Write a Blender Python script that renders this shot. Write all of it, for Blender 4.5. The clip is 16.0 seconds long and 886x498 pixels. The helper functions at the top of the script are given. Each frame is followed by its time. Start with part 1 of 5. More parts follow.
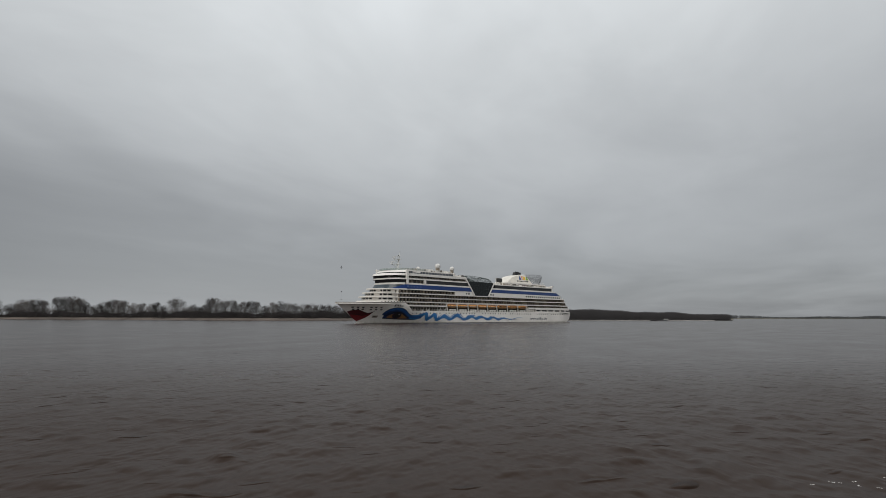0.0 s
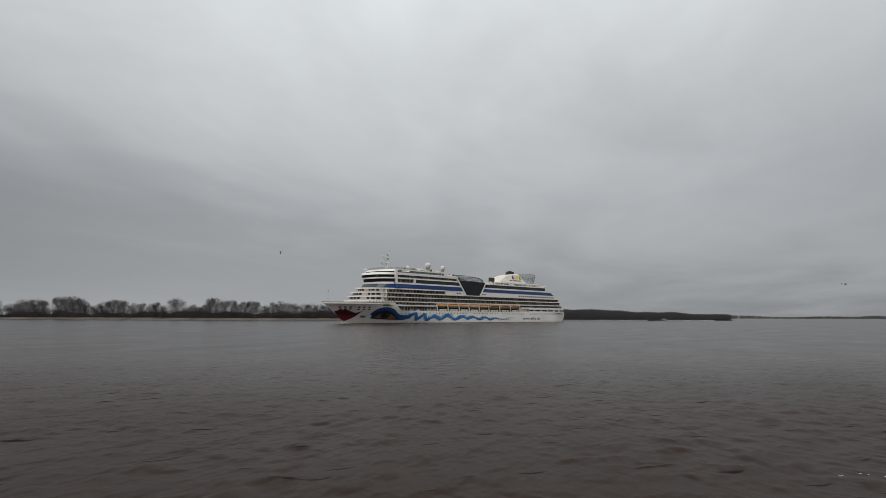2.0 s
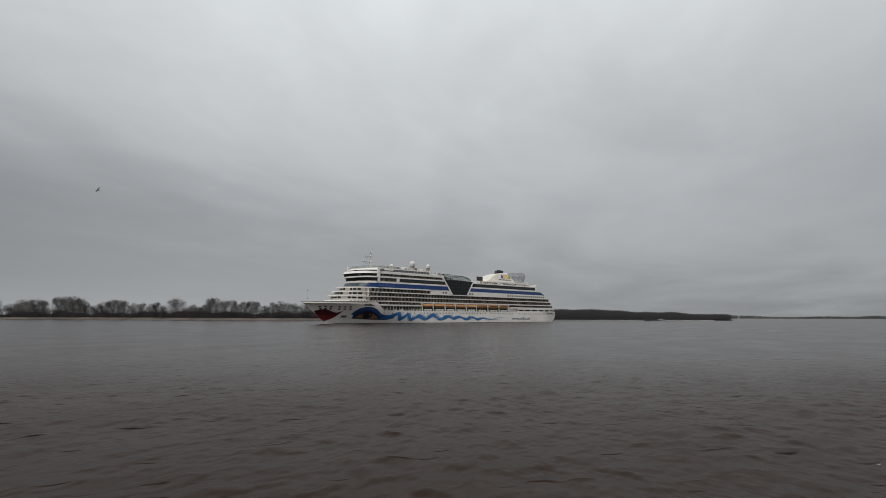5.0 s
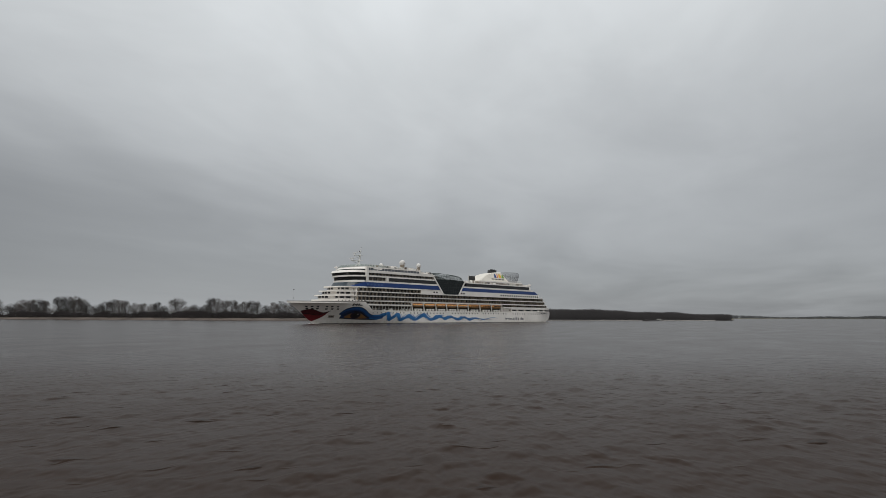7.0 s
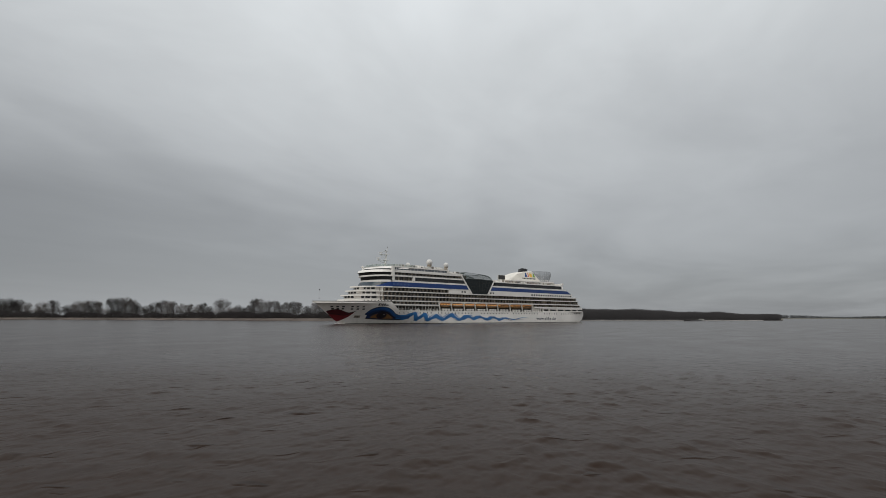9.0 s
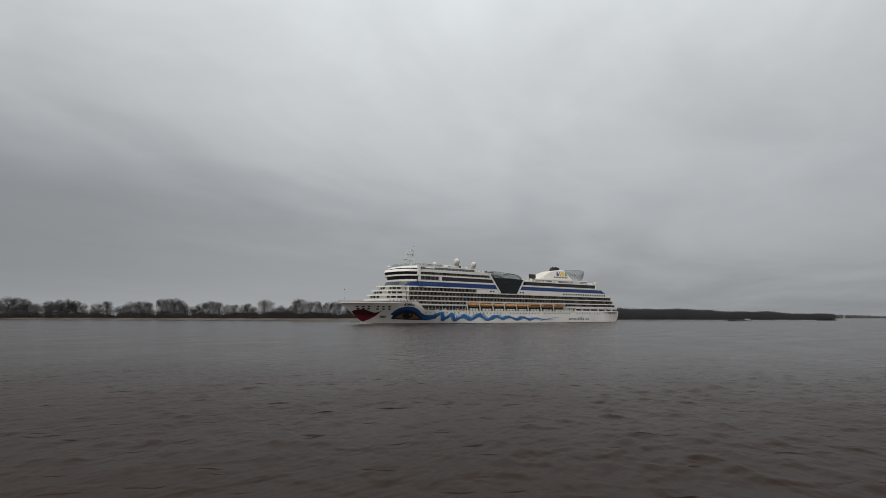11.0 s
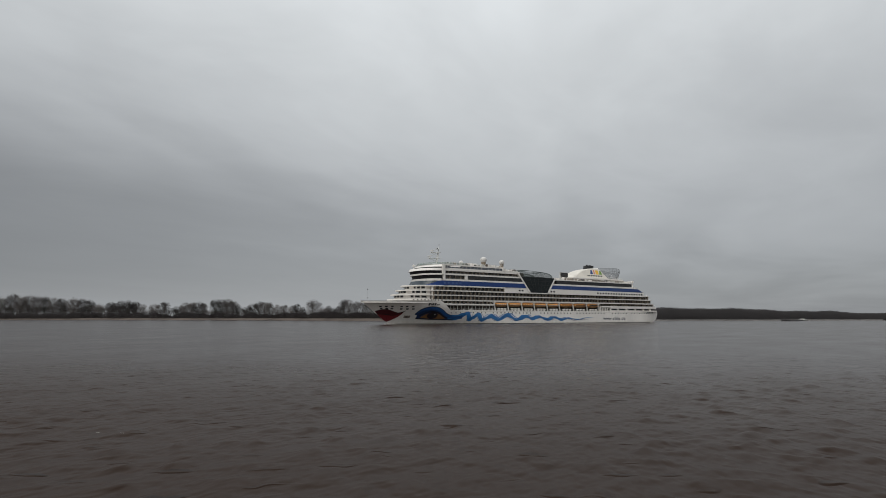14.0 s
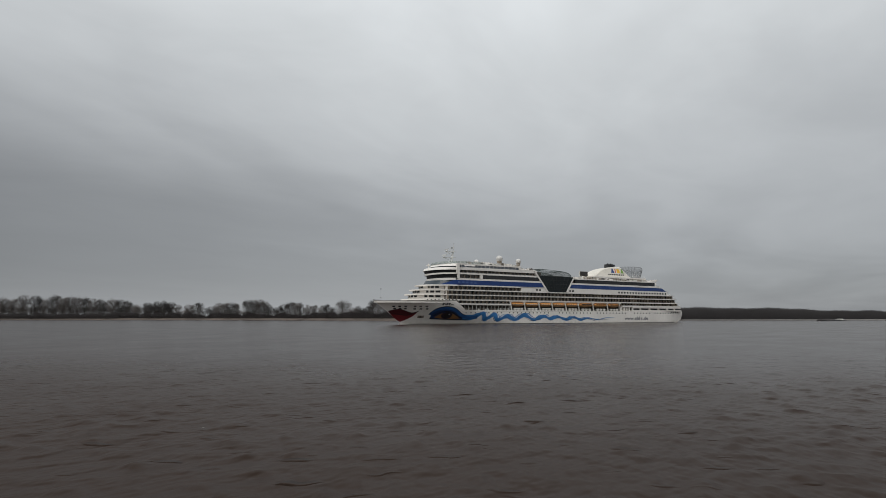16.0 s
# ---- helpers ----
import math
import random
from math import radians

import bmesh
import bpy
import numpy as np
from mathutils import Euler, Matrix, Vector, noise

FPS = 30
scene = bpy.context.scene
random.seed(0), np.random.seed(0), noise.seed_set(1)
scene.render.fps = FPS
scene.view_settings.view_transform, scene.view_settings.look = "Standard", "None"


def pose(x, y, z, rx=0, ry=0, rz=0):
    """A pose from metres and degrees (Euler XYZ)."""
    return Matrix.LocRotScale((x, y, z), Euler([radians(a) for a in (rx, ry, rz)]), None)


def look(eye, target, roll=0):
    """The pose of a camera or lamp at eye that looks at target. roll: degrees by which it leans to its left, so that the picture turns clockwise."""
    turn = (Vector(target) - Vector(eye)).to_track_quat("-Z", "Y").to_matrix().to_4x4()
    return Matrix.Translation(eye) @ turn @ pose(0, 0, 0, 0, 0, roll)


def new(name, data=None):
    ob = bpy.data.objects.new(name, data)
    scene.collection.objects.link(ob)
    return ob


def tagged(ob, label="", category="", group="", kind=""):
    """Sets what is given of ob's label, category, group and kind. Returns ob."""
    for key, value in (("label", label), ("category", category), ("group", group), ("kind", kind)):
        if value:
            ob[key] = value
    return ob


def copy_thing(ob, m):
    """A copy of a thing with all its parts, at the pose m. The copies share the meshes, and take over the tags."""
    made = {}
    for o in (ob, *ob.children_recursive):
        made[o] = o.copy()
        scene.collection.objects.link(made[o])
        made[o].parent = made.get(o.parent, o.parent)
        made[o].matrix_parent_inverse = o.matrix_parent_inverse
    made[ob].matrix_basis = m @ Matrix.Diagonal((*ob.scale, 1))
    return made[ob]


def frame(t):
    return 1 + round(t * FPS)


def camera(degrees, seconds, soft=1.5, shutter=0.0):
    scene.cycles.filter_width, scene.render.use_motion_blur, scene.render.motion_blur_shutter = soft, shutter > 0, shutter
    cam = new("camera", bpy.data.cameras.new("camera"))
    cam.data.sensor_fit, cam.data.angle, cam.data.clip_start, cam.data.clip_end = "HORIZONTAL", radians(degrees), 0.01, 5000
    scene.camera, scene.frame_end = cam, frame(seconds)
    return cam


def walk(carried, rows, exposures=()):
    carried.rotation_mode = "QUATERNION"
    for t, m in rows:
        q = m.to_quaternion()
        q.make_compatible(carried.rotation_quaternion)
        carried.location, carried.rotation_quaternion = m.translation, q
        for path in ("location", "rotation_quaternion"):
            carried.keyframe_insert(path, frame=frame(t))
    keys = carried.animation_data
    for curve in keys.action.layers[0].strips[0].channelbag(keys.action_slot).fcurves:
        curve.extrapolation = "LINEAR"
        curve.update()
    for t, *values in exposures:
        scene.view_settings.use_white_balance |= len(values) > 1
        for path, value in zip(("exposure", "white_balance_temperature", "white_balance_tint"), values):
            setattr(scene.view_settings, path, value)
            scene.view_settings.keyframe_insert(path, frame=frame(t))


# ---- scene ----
# ---- camera ----
cam = camera(74.3, 16.0, soft=0.75)
EYE, TILT, LEAN = 4.26, 6.63, 0.147


def aim(pan, dip=0.0):
    """The camera on its tripod, turned pan degrees to its left."""
    return pose(0, 0, EYE, 90 + TILT - dip, 0, pan) @ pose(0, 0, 0, 0, 0, LEAN - 0.0122 * pan)


walk(cam, [(0, aim(0)), (4, aim(0)), (6.5, aim(0)), (7, aim(0.06)), (7.5, aim(0.35)), (8, aim(0.84, 0.08)), (8.5, aim(2.24)),
           (9, aim(3.80)), (9.6, aim(5.15)), (10.6, aim(6.95)), (11.5, aim(8.50)), (12, aim(9.49)), (12.5, aim(10.21)), (13, aim(10.81)), (13.5, aim(11.36)),
           (14, aim(12.0)), (14.5, aim(12.83)), (15, aim(13.60)), (15.5, aim(14.23)), (16, aim(14.78))],
     exposures=[(0, 0.0), (16, 0.0)])

# ---- sky and light ----
SUN_UP, SUN_ROUND = 48, 200


def make_world():
    w = bpy.data.worlds.new("overcast_sky")
    scene.world = w
    w.use_nodes = True
    nt = w.node_tree
    nt.nodes.clear()
    N, L = nt.nodes.new, nt.links.new

    def math_node(op, a, b=None, clamp=False):
        n = N("ShaderNodeMath")
        n.operation, n.use_clamp = op, clamp
        for i, v in enumerate((a, b)):
            if v is None:
                continue
            if isinstance(v, (int, float)):
                n.inputs[i].default_value = v
            else:
                L(v, n.inputs[i])
        return n.outputs[0]

    tc = N("ShaderNodeTexCoord")
    sep = N("ShaderNodeSeparateXYZ")
    L(tc.outputs["Generated"], sep.inputs[0])
    up = math_node("MAXIMUM", sep.outputs[2], 0.0)
    side = math_node("MINIMUM", math_node("MAXIMUM", sep.outputs[0], -0.85), 0.85)
    # the cloud lies in a flat deck overhead, drawn out along the wind
    lift = math_node("ADD", up, 0.10)
    east = math_node("DIVIDE", sep.outputs[0], lift)
    north = math_node("DIVIDE", sep.outputs[1], lift)
    flat = N("ShaderNodeCombineXYZ")
    L(east, flat.inputs[0]), L(north, flat.inputs[1])

    def cloud(scale, detail, off, turn, wide, long, twist):
        m = N("ShaderNodeMapping")
        m.vector_type = "TEXTURE"
        m.inputs["Location"].default_value = off
        m.inputs["Rotation"].default_value = (0, 0, radians(turn))
        m.inputs["Scale"].default_value = (wide, long, 1)
        L(flat.outputs[0], m.inputs[0])
        n = N("ShaderNodeTexNoise")
        n.inputs["Scale"].default_value, n.inputs["Detail"].default_value = scale, detail
        n.inputs["Roughness"].default_value, n.inputs["Distortion"].default_value = 0.55, twist
        L(m.outputs[0], n.inputs["Vector"])
        return math_node("SUBTRACT", n.outputs["Fac"], 0.5)

    torn = cloud(0.8, 3.0, (0.6, 0.2, 0.3), -16, 1.0, 1.7, 0.4)
    band = cloud(1.7, 4.0, (1.9, 0.7, 0), -22, 1.0, 1.7, 0.5)
    wisp = cloud(4.5, 4.0, (0.4, 2.1, 0), -25, 1.0, 1.6, 0.4)
    # a bank of thicker cloud lies low, and above it the sky brightens to the zenith
    edge = math_node("ADD", sep.outputs[2], math_node("MULTIPLY", side, 0.2))
    edge = math_node("ADD", edge, math_node("MULTIPLY", torn, 0.22))
    front = N("ShaderNodeMapRange")
    front.interpolation_type = "SMOOTHSTEP"
    front.inputs["From Min"].default_value, front.inputs["From Max"].default_value = 0.02, 0.26
    L(edge, front.inputs["Value"])
    low = math_node("MINIMUM", up, 0.62)
    grad = math_node("ADD", math_node("MULTIPLY", low, 1.4337), -0.1788)
    grad = math_node("ADD", math_node("MULTIPLY", low, grad), 0.314)
    grad = math_node("ADD", grad, math_node("MULTIPLY", math_node("MAXIMUM", math_node("SUBTRACT", up, 0.62), 0.0), 0.6))
    lean = math_node("ADD", math_node("MULTIPLY", side, -0.20), -0.035)
    val = math_node("ADD", grad, math_node("MULTIPLY", side, lean))
    val = math_node("ADD", val, math_node("MULTIPLY", front.outputs[0], 0.1515))
    # bands and wisps show most where the cloud is thin, high up
    thin_up = N("ShaderNodeMapRange")
    thin_up.interpolation_type = "SMOOTHSTEP"
    thin_up.inputs["From Min"].default_value, thin_up.inputs["From Max"].default_value = 0.06, 0.36
    thin_up.inputs["To Min"].default_value, thin_up.inputs["To Max"].default_value = 0.24, 1.0
    L(up, thin_up.inputs["Value"])
    shred = math_node("ADD", math_node("MULTIPLY", band, 0.34), math_node("MULTIPLY", wisp, 0.09))
    shred = math_node("ADD", shred, math_node("MULTIPLY", torn, 0.15))
    val = math_node("ADD", val, math_node("MULTIPLY", math_node("MULTIPLY", val, shred), thin_up.outputs[0]))
    # a paler gap under the edge of the deck, low over the wood upstream
    gap = math_node("MULTIPLY", math_node("POWER", 2.718, math_node("MULTIPLY", up, -34.0)), math_node("MAXIMUM", math_node("SUBTRACT", -0.1, sep.outputs[0]), 0.0))
    val = math_node("ADD", val, math_node("MULTIPLY", gap, 0.20))
    # the low sky is a little paler upstream than downstream
    fall = math_node("MULTIPLY", math_node("SUBTRACT", 1.0, math_node("MULTIPLY", math_node("MULTIPLY", side, side), 2.0)), math_node("MULTIPLY", side, -0.10))
    val = math_node("ADD", val, math_node("MULTIPLY", fall, math_node("POWER", 2.718, math_node("MULTIPLY", up, -6.0))))
    # and it lightens again far upstream
    west = N("ShaderNodeMapRange")
    west.interpolation_type = "SMOOTHSTEP"
    west.inputs["From Min"].default_value, west.inputs["From Max"].default_value = -0.58, -0.80
    west.inputs["To Min"].default_value, west.inputs["To Max"].default_value = 0.0, 0.024
    L(sep.outputs[0], west.inputs["Value"])
    val = math_node("ADD", val, west.outputs[0])
    hue = N("ShaderNodeValToRGB")
    hue.color_ramp.elements[0].position, hue.color_ramp.elements[1].position = 0.25, 0.62
    hue.color_ramp.elements[0].color, hue.color_ramp.elements[1].color = (0.94, 0.983, 1.03, 1), (0.958, 1.0, 1.026, 1)
    L(val, hue.inputs[0])
    tint = N("ShaderNodeMixRGB")
    tint.blend_type = "MULTIPLY"
    tint.inputs[0].default_value = 1.0
    L(val, tint.inputs[1]), L(hue.outputs[0], tint.inputs[2])
    sky = N("ShaderNodeTexSky")
    sky.sky_type, sky.sun_disc = "NISHITA", False
    sky.sun_elevation, sky.sun_rotation = radians(SUN_UP), radians(SUN_ROUND)
    thin = N("ShaderNodeMixRGB")
    thin.blend_type = "ADD"
    thin.inputs[0].default_value = 0.003
    L(tint.outputs[0], thin.inputs[1]), L(sky.outputs[0], thin.inputs[2])
    bg = N("ShaderNodeBackground")
    bg.inputs["Strength"].default_value = 1.0
    L(thin.outputs[0], bg.inputs[0])
    out = N("ShaderNodeOutputWorld")
    L(bg.outputs[0], out.inputs[0])


make_world()
sun_data = bpy.data.lights.new("sun", "SUN")
sun_data.energy, sun_data.angle, sun_data.color = 1.1, radians(40), (1.0, 0.95, 0.88)
sun = new("sun", sun_data)
a, b = radians(SUN_ROUND), radians(SUN_UP)
sun.matrix_world = look((0, 0, 0), (-math.sin(a) * math.cos(b), -math.cos(a) * math.cos(b), -math.sin(b)))
sun.location = (0, 0, 200)


# ---- materials ----
def material(name, base, rough=0.5, metal=0.0, vary=0.12, scale=0.5, fine=6.0, bump=0.0, island=0.0, obj=0.0, spec=0.5, coat=0.0, stretch=(1, 1, 1)):
    """A painted, wooden or earthy surface: two scales of change in colour and roughness, and a little relief."""
    m = bpy.data.materials.new(name)
    m.use_nodes = True
    nt = m.node_tree
    N, L = nt.nodes.new, nt.links.new
    bs = nt.nodes["Principled BSDF"]
    bs.inputs["Roughness"].default_value, bs.inputs["Metallic"].default_value = rough, metal
    bs.inputs["Specular IOR Level"].default_value, bs.inputs["Coat Weight"].default_value = spec, coat
    tc = N("ShaderNodeTexCoord")
    mp = N("ShaderNodeMapping")
    mp.inputs["Scale"].default_value = stretch
    L(tc.outputs["Object"], mp.inputs[0])
    fac = None
    for s, wgt in ((scale, 0.65), (fine, 0.35)):
        n = N("ShaderNodeTexNoise")
        n.inputs["Scale"].default_value, n.inputs["Detail"].default_value = s, 5
        L(mp.outputs[0], n.inputs["Vector"])
        k = N("ShaderNodeMath")
        k.operation = "MULTIPLY"
        k.inputs[1].default_value = wgt
        L(n.outputs["Fac"], k.inputs[0])
        if fac is None:
            fac = k.outputs[0]
        else:
            j = N("ShaderNodeMath")
            L(fac, j.inputs[0]), L(k.outputs[0], j.inputs[1])
            fac = j.outputs[0]
    if island or obj:
        g = N("ShaderNodeNewGeometry") if island else N("ShaderNodeObjectInfo")
        k = N("ShaderNodeMath")
        k.operation = "MULTIPLY_ADD"
        k.inputs[1].default_value = island or obj
        L(g.outputs["Random Per Island" if island else "Random"], k.inputs[0])
        L(fac, k.inputs[2])
        k2 = N("ShaderNodeMath")
        k2.operation = "SUBTRACT"
        k2.inputs[1].default_value = (island or obj) / 2
        L(k.outputs[0], k2.inputs[0])
        fac = k2.outputs[0]
    ramp = N("ShaderNodeValToRGB")
    e = ramp.color_ramp.elements
    e[0].position, e[1].position = 0.25, 0.75
    e[0].color = (*[max(0.0, c * (1 - 2 * vary)) for c in base], 1)
    e[1].color = (*[min(1.0, c * (1 + 2 * vary)) for c in base], 1)
    L(fac, ramp.inputs[0]), L(ramp.outputs[0], bs.inputs["Base Color"])
    if bump:
        bp = N("ShaderNodeBump")
        bp.inputs["Strength"].default_value, bp.inputs["Distance"].default_value = 0.6, bump
        L(fac, bp.inputs["Height"]), L(bp.outputs[0], bs.inputs["Normal"])
    return m


def water_material():
    m = bpy.data.materials.new("river_water")
    m.use_nodes = True
    nt = m.node_tree
    N, L = nt.nodes.new, nt.links.new
    bs = nt.nodes["Principled BSDF"]
    bs.inputs["Roughness"].default_value, bs.inputs["IOR"].default_value = 0.42, 1.33
    bs.inputs["Specular IOR Level"].default_value = 0.17
    tc = N("ShaderNodeTexCoord")
    height = None
    for wide, long, turn, wgt, det in ((1.3, 2.4, -31, 1.0, 2), (0.9, 1.7, 17, 0.55, 2), (14, 30, -24, 1.7, 3)):
        mp = N("ShaderNodeMapping")
        mp.vector_type = "TEXTURE"
        mp.inputs["Rotation"].default_value, mp.inputs["Scale"].default_value = (0, 0, radians(turn)), (wide, long, 1)
        L(tc.outputs["Object"], mp.inputs[0])
        n = N("ShaderNodeTexNoise")
        n.inputs["Scale"].default_value, n.inputs["Detail"].default_value, n.inputs["Roughness"].default_value = 1.0, det, 0.55
        L(mp.outputs[0], n.inputs["Vector"])
        k = N("ShaderNodeMath")
        k.operation = "MULTIPLY"
        k.inputs[1].default_value = wgt
        L(n.outputs["Fac"], k.inputs[0])
        if height is None:
            height = k.outputs[0]
        else:
            j = N("ShaderNodeMath")
            L(height, j.inputs[0]), L(k.outputs[0], j.inputs[1])
            height = j.outputs[0]
    # scattered steeper wavelets among the ripples
    mp = N("ShaderNodeMapping")
    mp.vector_type = "TEXTURE"
    mp.inputs["Rotation"].default_value, mp.inputs["Scale"].default_value = (0, 0, radians(17)), (1.9, 0.85, 1)
    L(tc.outputs["Object"], mp.inputs[0])
    n = N("ShaderNodeTexNoise")
    n.inputs["Scale"].default_value, n.inputs["Detail"].default_value = 1.0, 1.0
    L(mp.outputs[0], n.inputs["Vector"])
    crest = N("ShaderNodeMapRange")
    crest.interpolation_type = "SMOOTHSTEP"
    crest.inputs["From Min"].default_value, crest.inputs["From Max"].default_value = 0.66, 0.82
    crest.inputs["To Min"].default_value, crest.inputs["To Max"].default_value = 0.0, 0.62
    L(n.outputs["Fac"], crest.inputs["Value"])
    j = N("ShaderNodeMath")
    L(height, j.inputs[0]), L(crest.outputs[0], j.inputs[1])
    height = j.outputs[0]
    bp = N("ShaderNodeBump")
    bp.inputs["Strength"].default_value, bp.inputs["Distance"].default_value = 1.0, 0.42
    L(height, bp.inputs["Height"]), L(bp.outputs[0], bs.inputs["Normal"])
    # fine ripples roughen the shallows by the near bank, and lie in drifting patches further out
    sep = N("ShaderNodeSeparateXYZ")
    place = N("ShaderNodeNewGeometry")
    L(place.outputs["Position"], sep.inputs[0])
    off = N("ShaderNodeMapRange")
    off.interpolation_type = "SMOOTHSTEP"
    off.inputs["From Min"].default_value, off.inputs["From Max"].default_value = 8, 64
    off.inputs["To Min"].default_value, off.inputs["To Max"].default_value = 0.435, 0.208
    L(sep.outputs[1], off.inputs["Value"])
    calm = N("ShaderNodeMapRange")
    calm.inputs["From Min"].default_value, calm.inputs["From Max"].default_value = 16, 95
    calm.inputs["To Min"].default_value, calm.inputs["To Max"].default_value = 1.0, 0.33
    L(sep.outputs[1], calm.inputs["Value"]), L(calm.outputs[0], bp.inputs["Strength"])
    mp = N("ShaderNodeMapping")
    mp.vector_type = "TEXTURE"
    mp.inputs["Rotation"].default_value, mp.inputs["Scale"].default_value = (0, 0, radians(-24)), (7, 16, 1)
    L(tc.outputs["Object"], mp.inputs[0])
    n = N("ShaderNodeTexNoise")
    n.inputs["Scale"].default_value, n.inputs["Detail"].default_value = 1.0, 4
    L(mp.outputs[0], n.inputs["Vector"])
    k = N("ShaderNodeMath")
    k.operation = "MULTIPLY_ADD"
    k.inputs[1].default_value = 0.16
    L(n.outputs["Fac"], k.inputs[0]), L(off.outputs[0], k.inputs[2])
    j = N("ShaderNodeMath")
    j.operation = "SUBTRACT"
    j.inputs[1].default_value = 0.08
    L(k.outputs[0], j.inputs[0]), L(j.outputs[0], bs.inputs["Roughness"])
    # silt drifts in broad patches
    n = N("ShaderNodeTexNoise")
    n.inputs["Scale"].default_value, n.inputs["Detail"].default_value = 0.03, 4
    L(tc.outputs["Object"], n.inputs["Vector"])
    ramp = N("ShaderNodeValToRGB")
    ramp.color_ramp.elements[0].color, ramp.color_ramp.elements[1].color = (0.0185, 0.0102, 0.0064, 1), (0.0280, 0.0160, 0.0104, 1)
    L(n.outputs["Fac"], ramp.inputs[0]), L(ramp.outputs[0], bs.inputs["Base Color"])
    return m


def glass_material(name, tint, rough=0.05, island=0.0):
    return material(name, tint, rough, vary=0.25, scale=0.3, fine=2.0, island=island, spec=0.6)


def screen_material(name, tint, clear):
    """Thin tinted glazing that lets most light through."""
    m = bpy.data.materials.new(name)
    m.use_nodes = True
    nt = m.node_tree
    N, L = nt.nodes.new, nt.links.new
    bs = nt.nodes["Principled BSDF"]
    bs.inputs["Base Color"].default_value, bs.inputs["Roughness"].default_value = (*tint, 1), 0.08
    n = N("ShaderNodeTexNoise")
    n.inputs["Scale"].default_value = 0.4
    k = N("ShaderNodeMapRange")
    k.inputs["To Min"].default_value, k.inputs["To Max"].default_value = 1 - clear - 0.08, 1 - clear + 0.08
    L(n.outputs["Fac"], k.inputs["Value"]), L(k.outputs[0], bs.inputs["Alpha"])
    return m


WHITE = material("white_ship_paint", (0.79, 0.755, 0.71), 0.38, vary=0.045, scale=0.12, fine=1.5, stretch=(1, 1, 0.35))
HULLWHITE = material("weathered_white_hull_paint", (0.80, 0.765, 0.72), 0.42, vary=0.07, scale=0.10, fine=0.9, stretch=(1, 1, 0.25))
OFFWHITE = material("cream_deck_paint", (0.55, 0.54, 0.50), 0.5, vary=0.08)
DOORS = glass_material("balcony_glazing", (0.034, 0.027, 0.021), 0.12, island=0.9)
DARKGLASS = glass_material("black_window_glass", (0.012, 0.013, 0.015), 0.07)
STRIPGLASS = glass_material("grey_screen_glass", (0.055, 0.062, 0.075), 0.12)
BLUE = material("royal_blue_paint", (0.010, 0.042, 0.175), 0.35, vary=0.1)
BLUEPALE = material("pale_blue_window_glass", (0.07, 0.12, 0.28), 0.2, vary=0.15)
WAVE = material("sea_blue_paint", (0.030, 0.155, 0.38), 0.4, vary=0.18, scale=0.25)
NAVY = material("navy_paint", (0.012, 0.035, 0.115), 0.4, vary=0.12)
BLACK = material("black_paint", (0.012, 0.012, 0.013), 0.45, vary=0.15)
DARK = material("shadowed_dark_steel", (0.030, 0.029, 0.028), 0.7, vary=0.2)
RED = material("lip_red_paint", (0.150, 0.016, 0.020), 0.4, vary=0.12)
DARKRED = material("wine_red_paint", (0.070, 0.011, 0.016), 0.4, vary=0.12)
PLUM = material("dark_plum_paint", (0.022, 0.014, 0.024), 0.4, vary=0.2)
TAN = material("amber_iris_paint", (0.22, 0.115, 0.045), 0.45, vary=0.12)
ORANGE = material("lifeboat_orange_paint", (0.62, 0.27, 0.065), 0.45, vary=0.10, scale=0.5)
YELLOW = material("yellow_paint", (0.72, 0.42, 0.04), 0.45, vary=0.08)
SCARLET = material("scarlet_paint", (0.62, 0.10, 0.03), 0.45, vary=0.08)
GREEN = material("leaf_green_paint", (0.16, 0.30, 0.05), 0.45, vary=0.08)
CABIN = material("warm_brown_cabin_wall", (0.090, 0.068, 0.050), 0.6, vary=0.25, scale=0.2, fine=1.2)
STEEL = material("galvanised_rail_steel", (0.45, 0.46, 0.46), 0.45, metal=0.3, vary=0.1)
FOAM = material("white_foam", (0.62, 0.61, 0.58), 0.7, vary=0.15, scale=0.8, bump=0.05)
WATER = water_material()


